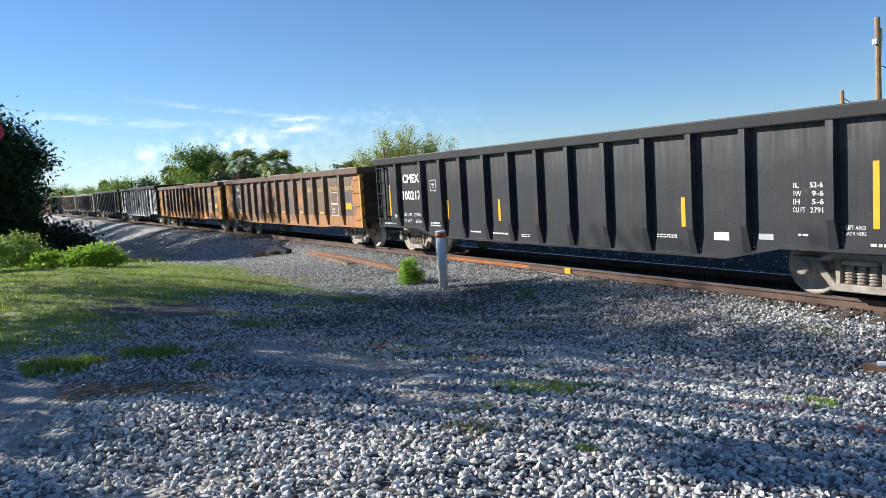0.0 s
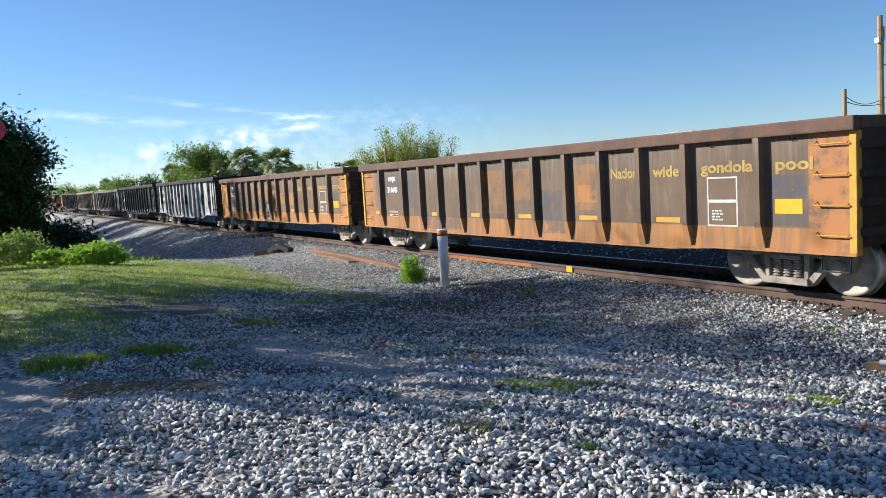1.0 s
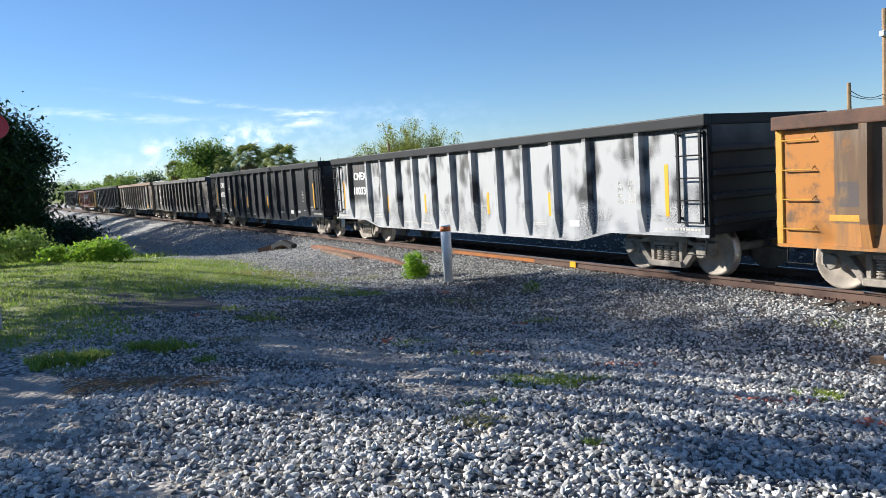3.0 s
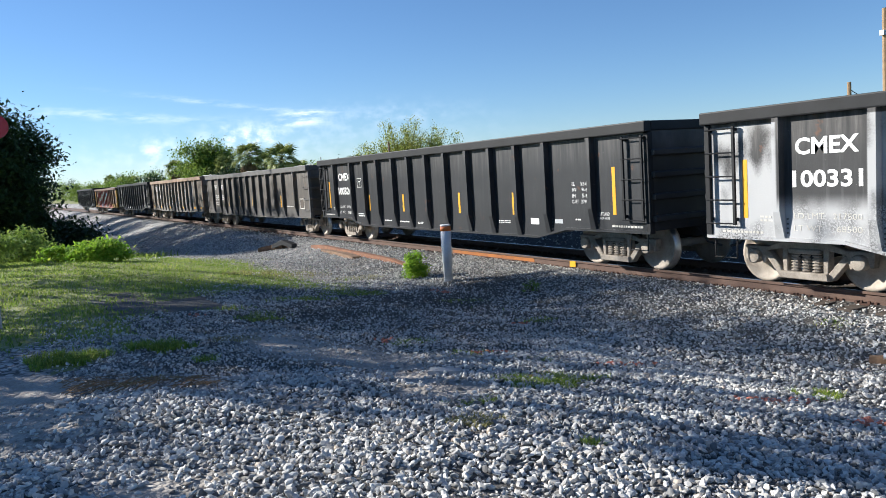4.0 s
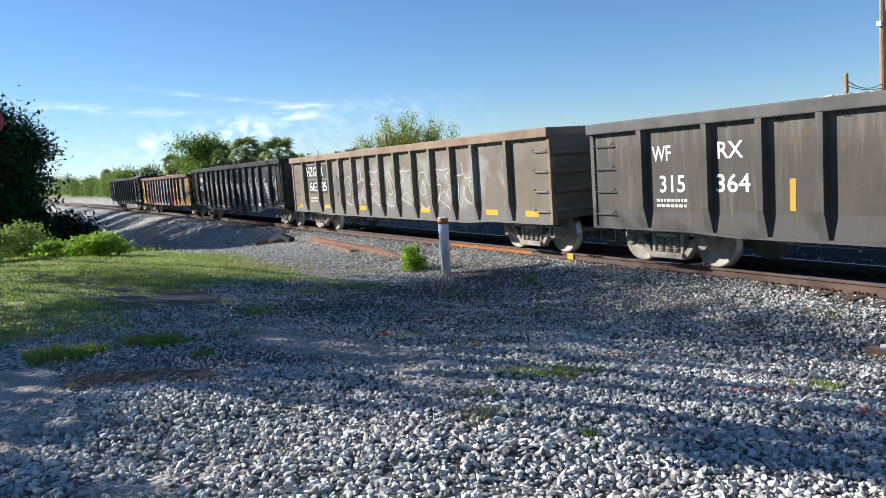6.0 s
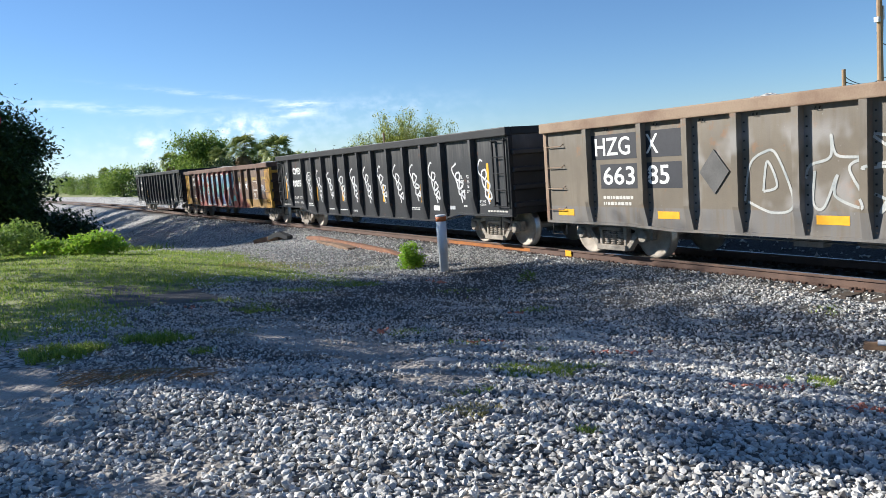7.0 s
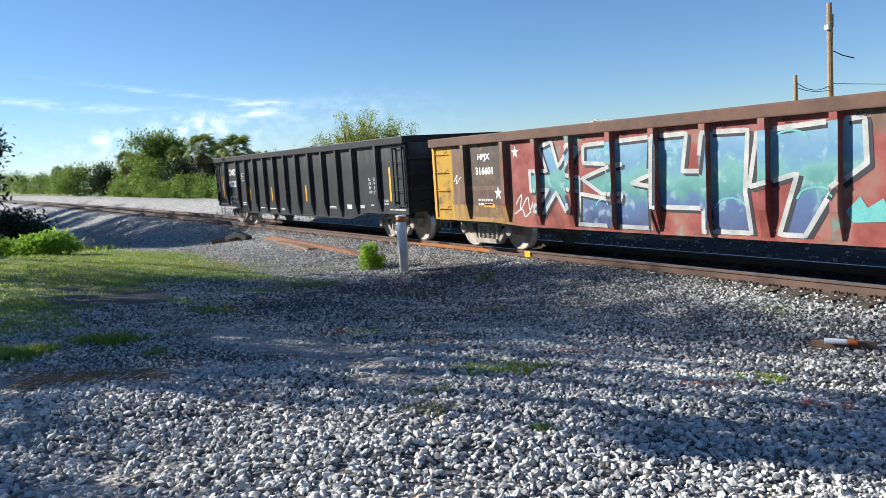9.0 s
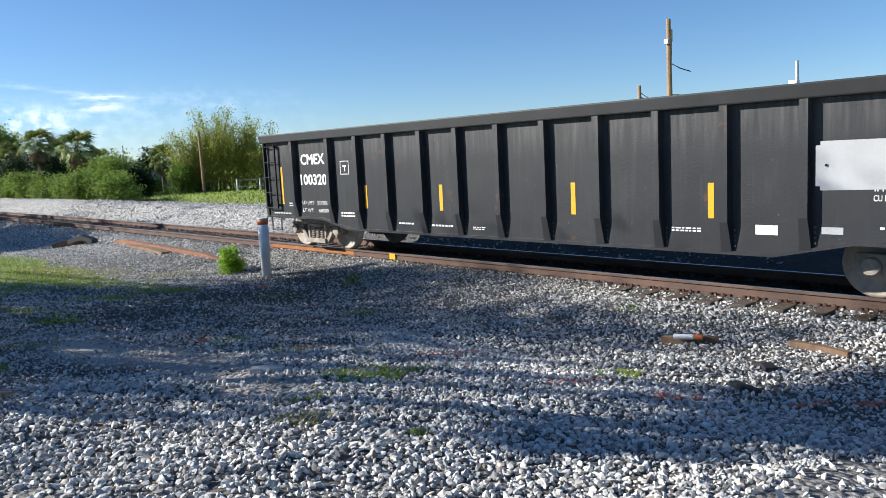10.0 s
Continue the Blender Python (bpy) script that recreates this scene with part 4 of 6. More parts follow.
def cement_markings(car, number, panel_stripes, faded=False):
    """White lettering and yellow stripes of the black wagons."""
    m = FADED_LETTER if faded else WHITE_LETTER
    letters("CMEX", car, 6.02, 2.17, 0.98, 0.25, WHITE_LETTER, "white stencilled owner letters", bold=0.03)
    letters(number, car, 6.02, 1.70, 1.08, 0.25, WHITE_LETTER, "white stencilled fleet number", bold=0.028)
    letters("LD LMT   217500", car, 6.02, 1.16, 1.05, 0.085, m, bold=0.0)
    letters("LT WT     68500", car, 6.02, 0.98, 1.05, 0.085, m, bold=0.0)
    outline(car, 4.62, 4.94, 1.80, 2.10, 0.016, m, label="small white stencilled square with a plain sign")
    plate("stencil_sign", car, 4.72, 4.85, 1.97, 2.00, m)
    plate("stencil_sign", car, 4.76, 4.79, 1.87, 1.965, m)
    letters("IL", car, -6.02, 1.72, 0.10, 0.075, m, bold=0.004)
    letters("52-6", car, -6.34, 1.72, 0.20, 0.075, m, bold=0.004)
    letters("IW", car, -6.04, 1.60, 0.13, 0.075, m, bold=0.004)
    letters("9-6", car, -6.36, 1.60, 0.18, 0.075, m, bold=0.004)
    letters("IH", car, -6.02, 1.48, 0.10, 0.075, m, bold=0.004)
    letters("5-6", car, -6.36, 1.48, 0.18, 0.075, m, bold=0.004)
    letters("CU FT", car, -6.06, 1.36, 0.20, 0.075, m, bold=0.004)
    letters("2791", car, -6.34, 1.36, 0.20, 0.075, m, bold=0.004)
    letters("LIFT AND", car, -6.92, 1.12, 0.28, 0.06, m, bold=0.003)
    letters("JACK HERE", car, -6.92, 1.03, 0.30, 0.06, m, bold=0.003)
    bars(car, -7.55, 0.87, 1, 0.85, FADED_LETTER, 0.04)
    bars(car, 7.45, 0.87, 1, 0.8, FADED_LETTER, 0.035)
    bars(car, -6.15, 0.98, 1, 0.22, m, 0.03)
    bars(car, 4.75, 0.93, 2, 0.5, m, 0.035)
    bars(car, 2.75, 0.76, 1, 0.5, m, 0.035)
    bars(car, 1.70, 0.75, 1, 0.60, m, 0.035)
    bars(car, 0.70, 0.76, 2, 0.34, m, 0.018)
    bars(car, -3.50, 0.90, 2, 0.52, m, 0.02)
    bars(car, 7.02, 1.12, 2, 0.22, m, 0.03)
    plate("white_placard", car, -4.80, -4.50, 0.86, 0.99, WHITE_LETTER, "small white placard")
    plate("grey_placard", car, -5.62, -5.36, 0.90, 0.99, GALVANISED)
    for y, z0, z1 in panel_stripes:
        plate("reflector_stripe", car, y - 0.045, y + 0.045, z0, z1, YELLOW_TAPE, "vertical yellow reflective stripe")


STRIPES = [(7.40, 1.11, 2.02), (4.06, 1.06, 1.56), (1.70, 1.06, 1.56), (-1.46, 1.06, 1.58), (-3.86, 1.06, 1.56), (-7.21, 1.11, 2.02)]


def pool_markings(car, number, stripes=True):
    letters("HPJX", car, 6.08, 2.12, 0.46, 0.17, WHITE_LETTER, "white owner letters", bold=0.035)
    letters(number, car, 6.08, 1.83, 0.64, 0.17, WHITE_LETTER, "white fleet number", bold=0.035)
    bars(car, 6.08, 1.16, 2, 0.55, FADED_LETTER, 0.05)
    plate("yellow_patch", car, 5.75, 6.15, 1.02, 1.10, YELLOW_OLD)
    if number:
        letters("Nation", car, -3.64, 1.99, 0.70, 0.20, YELLOW_LETTER, "faded yellow lettering", bold=0.03)
        letters("wide", car, -4.68, 1.99, 0.62, 0.20, YELLOW_LETTER, bold=0.03)
        letters("gondola", car, -5.97, 1.99, 1.02, 0.24, YELLOW_LETTER, bold=0.03)
        letters("pool", car, -7.19, 1.99, 0.62, 0.24, YELLOW_LETTER, bold=0.03)
    outline(car, -6.18, -5.58, 1.06, 1.86, 0.025, FADED_LETTER, 1.47, "white stencilled data frame")
    bars(car, -5.78, 1.30, 4, 0.22, FADED_LETTER, 0.025)
    for y in (7.05, 3.5, 1.5, -0.5, -2.6, -4.7) if stripes else ():
        plate("reflector_stripe", car, y - 0.28, y + 0.28, 1.10, 1.19, YELLOW_OLD, "faded yellow reflector stripe")
    if stripes:
        plate("reflector_stripe", car, -7.32, -6.86, 1.28, 1.50, YELLOW_TAPE, "bright yellow reflector patch")


SCRIBBLE = [(-0.20 + 0.12 * k / 7 + (0.15 - 0.012 * k / 7) * math.cos(1.0 + 0.9 * k) + 0.03 * math.sin(2.1 * k), 0.34 - 0.235 * k / 7 + (0.15 + 0.03 * math.sin(1.7 * k)) * math.sin(1.0 + 0.9 * k)) for k in range(25)]


def tag_marks(car):
    edges = [HALF] + RIBS + [-HALF]
    r = random.Random(9)
    for i, (a, b) in enumerate(zip(edges, edges[1:])):
        y = (a + b) / 2
        if i == 1:
            continue
        if i in (0, 13):
            y += 0.28 if i == 13 else -0.35
        k = r.uniform(0.92, 1.1)
        kx = r.uniform(0.85, 1.15)
        pts = [(-y + kx * px + r.uniform(-0.015, 0.015), 1.62 + r.uniform(-0.05, 0.03) + k * pz) for px, pz in SCRIBBLE]
        spray("spray_tag", car, [pts], 0.05, TAG_WHITE, "looping white spray tag")


def mural_marks(car):
    """Large outlined letters: pale fills, black and white edges."""
    shapes = [
        [(-4.17, 2.26), (-3.8, 2.35), (-3.63, 1.85), (-3.22, 2.27), (-3.05, 2.16), (-3.41, 1.72), (-3.04, 1.63), (-3.06, 1.36), (-3.39, 1.46), (-3.27, 1.05), (-3.46, 0.99), (-3.71, 1.36), (-4.1, 0.93), (-4.31, 1.0), (-3.94, 1.41), (-4.49, 1.38), (-4.5, 1.79), (-3.96, 1.78)],
        [(-2.9, 2.23), (-1.24, 2.29), (-1.3, 1.65), (-1.73, 1.52), (-1.28, 1.45), (-1.28, 0.74), (-3.1, 0.75), (-3.04, 1.33), (-2.0, 1.19), (-1.96, 1.33), (-2.46, 1.33), (-2.97, 1.61), (-2.43, 1.77), (-1.93, 1.85), (-2.92, 1.9)],
        [(-1.15, 2.29), (-0.51, 2.3), (-0.61, 1.7), (-0.22, 1.69), (-0.12, 2.29), (0.62, 2.28), (0.56, 1.36), (0.66, 0.74), (0.11, 0.74), (-0.12, 0.74), (-0.11, 1.1), (-1.2, 1.11)],
        [(0.78, 2.25), (2.36, 2.34), (2.39, 1.74), (1.95, 1.43), (1.52, 0.74), (1.12, 0.74), (1.41, 1.62), (0.9, 1.49), (0.63, 1.44)],
    ]
    for sh in shapes:
        blob("sprayed_letter", car, sh, MURAL_FILL, "large outlined graffiti letter in blue and teal")
        spray("letter_shadow", car, [[(p + 0.06, q - 0.05) for p, q in sh + sh[:1]]], 0.07, BLACK_SPRAY, lift=0.0035, curved=False)
        spray("letter_outline", car, [sh + sh[:1]], 0.075, MURAL_EDGE, lift=0.006, curved=False)
    for x, z, w in ((-2.3, 2.0, 0.25), (-0.9, 1.9, 0.2), (1.3, 2.05, 0.3), (0.3, 1.1, 0.28), (1.7, 1.25, 0.3), (-2.4, 1.1, 0.22)):
        spray("sprayed_curl", car, [[(x + w * math.cos(k), z + 0.6 * w * math.sin(k)) for k in (0.3, 1.0, 1.7, 2.4, 3.1)]], 0.03, TEAL_SPRAY, lift=0.0065)
    star = [(0, 0.2), (0.05, 0.06), (0.2, 0.05), (0.08, -0.04), (0.12, -0.2), (0, -0.1), (-0.12, -0.2), (-0.08, -0.04), (-0.2, 0.05), (-0.05, 0.06)]
    for x, z, m, k in ((3.42, 1.72, FADED_LETTER, 1.0), (4.55, 1.70, WHITE_SPRAY, 1.1), (-5.6, 1.35, WHITE_SPRAY, 0.7), (-4.95, 2.2, WHITE_SPRAY, 0.6)):
        blob("sprayed_star", car, [(x + k * a, z + k * b) for a, b in star], m, "small sprayed star", 0.006)
    blob("sprayed_splash", car, [(2.1, 1.1), (2.3, 1.3), (2.4, 1.15), (2.6, 1.28), (2.7, 1.1), (2.8, 0.98), (2.2, 0.95)], TEAL_SPRAY, "", 0.006)
    spray("spray_tag", car, [[(-5.0, 1.1), (-4.8, 1.3), (-4.85, 1.0), (-4.6, 1.25), (-4.55, 1.0), (-4.4, 1.2)], [(-5.05, 0.9), (-4.8, 1.0), (-4.7, 0.85), (-4.5, 0.98)]], 0.024, WHITE_SPRAY)
    spray("spray_tag", car, [[(-7.3, 1.6), (-7.15, 1.75), (-7.2, 1.55), (-7.0, 1.7), (-6.95, 1.5)]], 0.02, WHITE_SPRAY)
    spray("spray_tag", car, [[(6.75, 1.4), (6.85, 1.7), (6.95, 1.45), (7.05, 1.7), (7.15, 1.42), (7.35, 1.5)]], 0.025, WHITE_SPRAY)


def stone_load(top, seed, rise):
    """Crushed rock heaped in a wagon; two low peaks show above the rim."""
    xs, ys = np.linspace(-1.44, 1.44, 22), np.linspace(-8.0, 8.0, 110)
    X, Y = np.meshgrid(xs, ys)
    heap = np.exp(-((Y - 3.7) / 1.5) ** 2) + np.exp(-((Y + 3.9) / 1.5) ** 2)
    Z = top - 0.42 + rise * heap * (1 - 0.55 * (X / 1.44) ** 2) + 0.05 * waves(X, Y, 0.7, seed) + 0.03 * waves(X, Y, 0.25, seed + 1)
    Z = np.where((np.abs(X) > 1.40) | (np.abs(Y) > 7.9), 0.99, Z)
    v = np.stack([X.ravel(), Y.ravel(), Z.ravel()], 1)
    i = np.arange(len(v)).reshape(X.shape)
    f = np.stack([i[:-1, :-1].ravel(), i[:-1, 1:].ravel(), i[1:, 1:].ravel(), i[1:, :-1].ravel()], 1)
    return tagged(new("rock_load", raw_mesh("rock_load", v, f, LOAD, True)), "pale crushed rock heaped in a gondola wagon", "rock load", "rock loads")


TRAIN = []
cars = [
    ("black gondola wagon with white letters and yellow stripes", "belly", "black", "black", 2.81),
    ("rusty brown gondola wagon with faded yellow lettering", "plain", "rust_a", "rust", 2.63),
    ("rust-orange gondola wagon with patched panels and faded lettering", "plain", "rust_b", "rust", 2.63),
    ("black gondola wagon with panels worn patchy white", "belly", "silver", "black", 2.81),
    ("clean black gondola wagon with white letters", "belly", "black", "black", 2.81),
    ("dark brown-grey gondola wagon with split white lettering", "plain", "brown", "grey", 2.70),
    ("grey-brown riveted gondola wagon with white outline graffiti", "plain", "grey", "tan", 2.76),
    ("black gondola wagon with a white spray tag on every panel", "belly", "black", "black", 2.81),
    ("rusty gondola wagon covered in a blue and red graffiti mural", "plain", "mural", "rust", 2.63),
    ("black gondola wagon closing the end of the train", "belly", "black", "black", 2.81),
]
for label, style, paint, rim, top in cars:
    TRAIN.append(gondola(label, style, paint, rim, top))
cement_markings(TRAIN[0], "100217", STRIPES[:3] + STRIPES[4:])
cement_markings(TRAIN[3], "100331", STRIPES, True)
cement_markings(TRAIN[4], "100326", STRIPES)
cement_markings(TRAIN[7], "100350", STRIPES)
cement_markings(TRAIN[9], "100320", STRIPES)
pool_markings(TRAIN[1], "316640")
pool_markings(TRAIN[2], "316657")
pool_markings(TRAIN[8], "316601", False)
spray("spray_arch", TRAIN[2], [[(-1.0, 1.15), (-0.98, 1.35), (-0.68, 1.45), (-0.38, 1.35), (-0.36, 1.15)]], 0.11, BLACK_SPRAY, "black sprayed arch sign")
blob("spray_sign", TRAIN[2], [(-0.8, 1.05), (-0.55, 1.05), (-0.6, 0.95), (-0.5, 0.82), (-0.85, 0.82), (-0.75, 0.95)], BLACK_SPRAY)
tag_marks(TRAIN[7])
mural_marks(TRAIN[8])
w5, w6 = TRAIN[5], TRAIN[6]
letters("WF", w5, 6.33, 2.06, 0.44, 0.27, WHITE_LETTER, "white owner letters split by a rib")
letters("RX", w5, 4.86, 2.06, 0.50, 0.27, WHITE_LETTER)
letters("315", w5, 6.10, 1.53, 0.58, 0.30, WHITE_LETTER, "white fleet number split by a rib")
letters("364", w5, 4.82, 1.53, 0.66, 0.30, WHITE_LETTER)
bars(w5, 6.1, 1.22, 2, 0.75, FADED_LETTER, 0.05)
bars(w5, -5.8, 1.12, 1, 1.0, FADED_LETTER, 0.03)
outline(w5, -7.45, -6.95, 1.05, 1.45, 0.03, FADED_LETTER)
for y in (3.75, 1.65, -0.45, -4.65):
    plate("reflector_stripe", w5, y - 0.05, y + 0.05, 1.10, 1.58, YELLOW_TAPE if y < -4 else YELLOW_OLD, "worn vertical yellow reflective stripe")
for y0, y1, z0, z1 in ((5.47, 6.68, 1.95, 2.42), (4.40, 5.27, 1.95, 2.42), (5.47, 6.45, 1.40, 1.86), (4.36, 5.27, 1.40, 1.86)):
    plate("black_panel", w6, y0, y1, z0, z1, BLACK_SPRAY, "black repainted number panel")
letters("HZG", w6, 6.10, 2.19, 0.95, 0.34, WHITE_LETTER, "white owner letters split by a rib", -PANEL_X - 0.004)
letters("X", w6, 5.08, 2.19, 0.30, 0.34, WHITE_LETTER, "", -PANEL_X - 0.004)
letters("663", w6, 5.95, 1.64, 0.84, 0.34, WHITE_LETTER, "white fleet number split by a rib", -PANEL_X - 0.004)
letters("85", w6, 4.95, 1.64, 0.52, 0.34, WHITE_LETTER, "", -PANEL_X - 0.004)
bars(w6, 6.0, 1.20, 2, 0.8, FADED_LETTER, 0.06)
for y in (7.55, 4.75, 1.68, -2.5, -5.8, -7.4):
    plate("reflector_stripe", w6, y - 0.25, y + 0.25, 0.86, 0.99, YELLOW_TAPE, "yellow reflective patch")
GRAFFITI = [
    [[(-0.40, -0.10), (-0.30, 0.12), (-0.08, 0.18), (-0.05, 0.42), (0.02, 0.16), (0.36, 0.12), (0.20, -0.02), (0.38, -0.42), (0.05, -0.30), (0.0, -0.05), (-0.15, -0.45), (-0.28, -0.40), (-0.24, 0.0)]],
    [[(-0.38, -0.40), (-0.30, 0.10), (-0.10, 0.32), (0.15, 0.20), (0.36, -0.40), (0.0, -0.55), (-0.38, -0.40)], [(-0.12, -0.22), (-0.05, 0.12), (0.10, -0.20), (-0.12, -0.22)]],
    [[(-0.40, 0.40), (0.0, 0.34), (0.38, 0.42), (0.15, 0.15), (0.42, 0.0), (0.20, -0.15), (0.38, -0.50), (0.0, -0.20), (-0.30, -0.48), (-0.10, -0.05), (-0.44, 0.0), (-0.12, 0.18), (-0.40, 0.40)], [(-0.42, -0.25), (0.35, -0.60)]],
]
r = random.Random(3)
for y in (2.68, 1.65, 0.63, -0.4, -1.45, -2.5, -3.55, -4.6):
    form = GRAFFITI[int(4 * abs(y)) % len(GRAFFITI)]
    strokes = [[(-y + 1.15 * a + r.uniform(-0.05, 0.05), 1.62 + 1.1 * b + r.uniform(-0.05, 0.05)) for a, b in st] for st in form]
    spray("graffiti_outline", w6, strokes, 0.04, MURAL_EDGE, "white outlined graffiti letter")
bm = bmesh.new()
prism(bm, [(3.72 + 0.30, 1.66), (3.72, 2.02), (3.72 - 0.30, 1.66), (3.72, 1.30)], -PANEL_X - 0.02, -PANEL_X - 0.001)
part("diamond_plate", bm, RIM_PAINT["grey"], w6, "diamond-shaped placard holder")
rivets = bmesh.new()
for rr in RIBS:
    for k in range(12):
        z = 0.85 + 0.14 * k
        box(rivets, -PANEL_X - 0.014, -PANEL_X - 0.001, rr - 0.125, rr - 0.10, z, z + 0.026)
tagged(part("rivet_rows", rivets, DARK_STEEL, w6), kind="stuff")
LOADS = {i: stone_load(cars[i][4], 20 + i, 0.40 if cars[i][1] == "belly" else 0.52) for i in range(10)}

# ---- loose stones ----
def pebble_base():
    v = np.array([(1, 0.1, 0), (-1, 0, 0.1), (0, 1, 0), (0.1, -1, 0), (0, 0.1, 1), (0, 0, -1)], float)
    return v, np.array([(0, 2, 4), (2, 1, 4), (1, 3, 4), (3, 0, 4), (2, 0, 5), (1, 2, 5), (3, 1, 5), (0, 3, 5)])


def rocks_base():
    t = (1 + 5 ** 0.5) / 2
    v = np.array([(-1, t, 0), (1, t, 0), (-1, -t, 0), (1, -t, 0), (0, -1, t), (0, 1, t), (0, -1, -t), (0, 1, -t), (t, 0, -1), (t, 0, 1), (-t, 0, -1), (-t, 0, 1)], float)
    v /= np.linalg.norm(v[0])
    f = np.array([(0, 11, 5), (0, 5, 1), (0, 1, 7), (0, 7, 10), (0, 10, 11), (1, 5, 9), (5, 11, 4), (11, 10, 2), (10, 7, 6), (7, 1, 8), (3, 9, 4), (3, 4, 2), (3, 2, 6), (3, 6, 8), (3, 8, 9), (4, 9, 5), (2, 4, 11), (6, 2, 10), (8, 6, 7), (9, 8, 1)])
    return v, f


def turned(n, rng):
    q = rng.normal(size=(n, 4))
    q /= np.linalg.norm(q, axis=1)[:, None]
    w, x, y, z = q.T
    return np.stack([np.stack([1 - 2 * (y * y + z * z), 2 * (x * y - z * w), 2 * (x * z + y * w)], 1), np.stack([2 * (x * y + z * w), 1 - 2 * (x * x + z * z), 2 * (y * z - x * w)], 1), np.stack([2 * (x * z - y * w), 2 * (y * z + x * w), 1 - 2 * (x * x + y * y)], 1)], 1)


def rock_heap(px, py, size, rng, sink=0.25, fine=True):
    """Angular stones lying on the ground at the given places."""
    bv, bf = rocks_base() if fine else pebble_base()
    n, k = len(px), len(bv)
    shape = bv[None] * (1 + rng.uniform(-0.42, 0.30, (n, k, 1)))
    dims = np.stack([rng.uniform(0.75, 1.35, n), rng.uniform(0.6, 1.0, n), rng.uniform(0.38, 0.72, n)], 1) * size[:, None]
    v = np.einsum("nij,nkj->nki", turned(n, rng), shape * dims[:, None, :])
    v[:, :, 2] *= 0.85
    pz = ground_z(px, py) + size * (0.75 - sink) * rng.uniform(0.1, 1.5, n)
    v += np.stack([px, py, pz], 1)[:, None, :]
    f = bf[None] + (k * np.arange(n))[:, None, None]
    return v.reshape(-1, 3), f.reshape(-1, 3)


def scatter(n, x0, x1, y0, y1, rng):
    return rng.uniform(x0, x1, n), rng.uniform(y0, y1, n)


def off_track(x, y):
    u = TRACK_X - BEND * np.clip(y - BEND_Y, 0, 400) ** 2 / 2 - x
    return u


nrng = np.random.RandomState(11)
dark_x, dark_y, dark_s, verts, faces, base = [], [], [], [], [], 0
for n, x0, x1, y0, y1, lo, hi, fine in ((40000, -0.2, 6.5, 2.0, 7.5, 0.011, 0.036, True), (22000, 5.5, 11.4, 1.5, 8.0, 0.012, 0.034, True), (30000, 0.3, 6.5, 7.0, 12.0, 0.010, 0.030, False), (40000, 3.0, 11.4, 8.0, 17.5, 0.013, 0.034, False), (20000, 5.0, 11.4, 17.0, 30.0, 0.018, 0.040, False), (7000, 6.5, 11.2, 30.0, 55.0, 0.03, 0.06, False), (7000, 12.1, 17.0, 6.0, 48.0, 0.03, 0.06, False), (3500, 11.0, 12.3, 2.0, 30.0, 0.02, 0.036, False), (3000, -1.8, 6.5, -1.5, 2.0, 0.02, 0.045, False)):
    x, y = scatter(n, x0, x1, y0, y1, nrng)
    u = off_track(x, y)
    keep = nrng.uniform(0, 1, n) > np.clip(0.95 * bare(x, y) + 0.85 * grassy(x, y) * (u > 4.5) + 0.35 * fines(x, y), 0, 0.90)
    keep &= (np.abs(u) > 1.42) | (np.abs(u) < 0.60) | (nrng.uniform(0, 1, n) < 0.5) * (np.abs(u) > 0.9)
    keep &= (x > 0.02 * y - 0.45 - 1.5 * (y < 2.0)) & ((x < 2.2 * y + 4) | (y < 2.0))
    x, y = x[keep], y[keep]
    size = lo + (hi - lo) * nrng.uniform(0, 1, len(x)) ** 1.6
    oily = (np.abs(off_track(x, y)) < 0.9) | (nrng.uniform(0, 1, len(x)) < 0.75 * fines(x, y))
    dark_x.append(x[oily]), dark_y.append(y[oily]), dark_s.append(size[oily])
    x, y, size = x[~oily], y[~oily], size[~oily]
    v, f = rock_heap(x, y, size, nrng, fine=fine)
    verts.append(v)
    faces.append(f + base)
    base += len(v)
loose = tagged(new("loose_stones", raw_mesh("loose_stones", np.concatenate(verts), np.concatenate(faces), STONE)), "grey crushed limestone pieces strewn on the ground", "stones", kind="stuff")
v, f = rock_heap(np.concatenate(dark_x), np.concatenate(dark_y), np.concatenate(dark_s), nrng, fine=False)
tagged(new("stained_ballast", raw_mesh("stained_ballast", v, f, STONE_DARK)), "dark stained ballast and grit between and beside the rails", "stones", kind="stuff")
# the nearest pieces, each its own
stone_meshes = []
for k in range(8):
    bv, bf = rocks_base()
    vv = bv * (1 + nrng.uniform(-0.42, 0.30, (12, 1))) * np.array([1.15, 0.85, 0.62])
    stone_meshes.append(raw_mesh("stone", vv, bf, STONE_ONE))
for k in range(290):
    y = nrng.uniform(3.2, 4.6)
    x = nrng.uniform(0.6 + 0.1 * (y - 3), 5.0)
    ob = new("stone", stone_meshes[k % 8])
    ob.parent = ground
    s = nrng.uniform(0.022, 0.036)
    ob.matrix_basis = pose(x, y, float(ground_z(x, y)) + 0.5 * s, *nrng.uniform(-25, 25, 2), nrng.uniform(0, 360)) @ Matrix.Diagonal((s, s, s, 1))


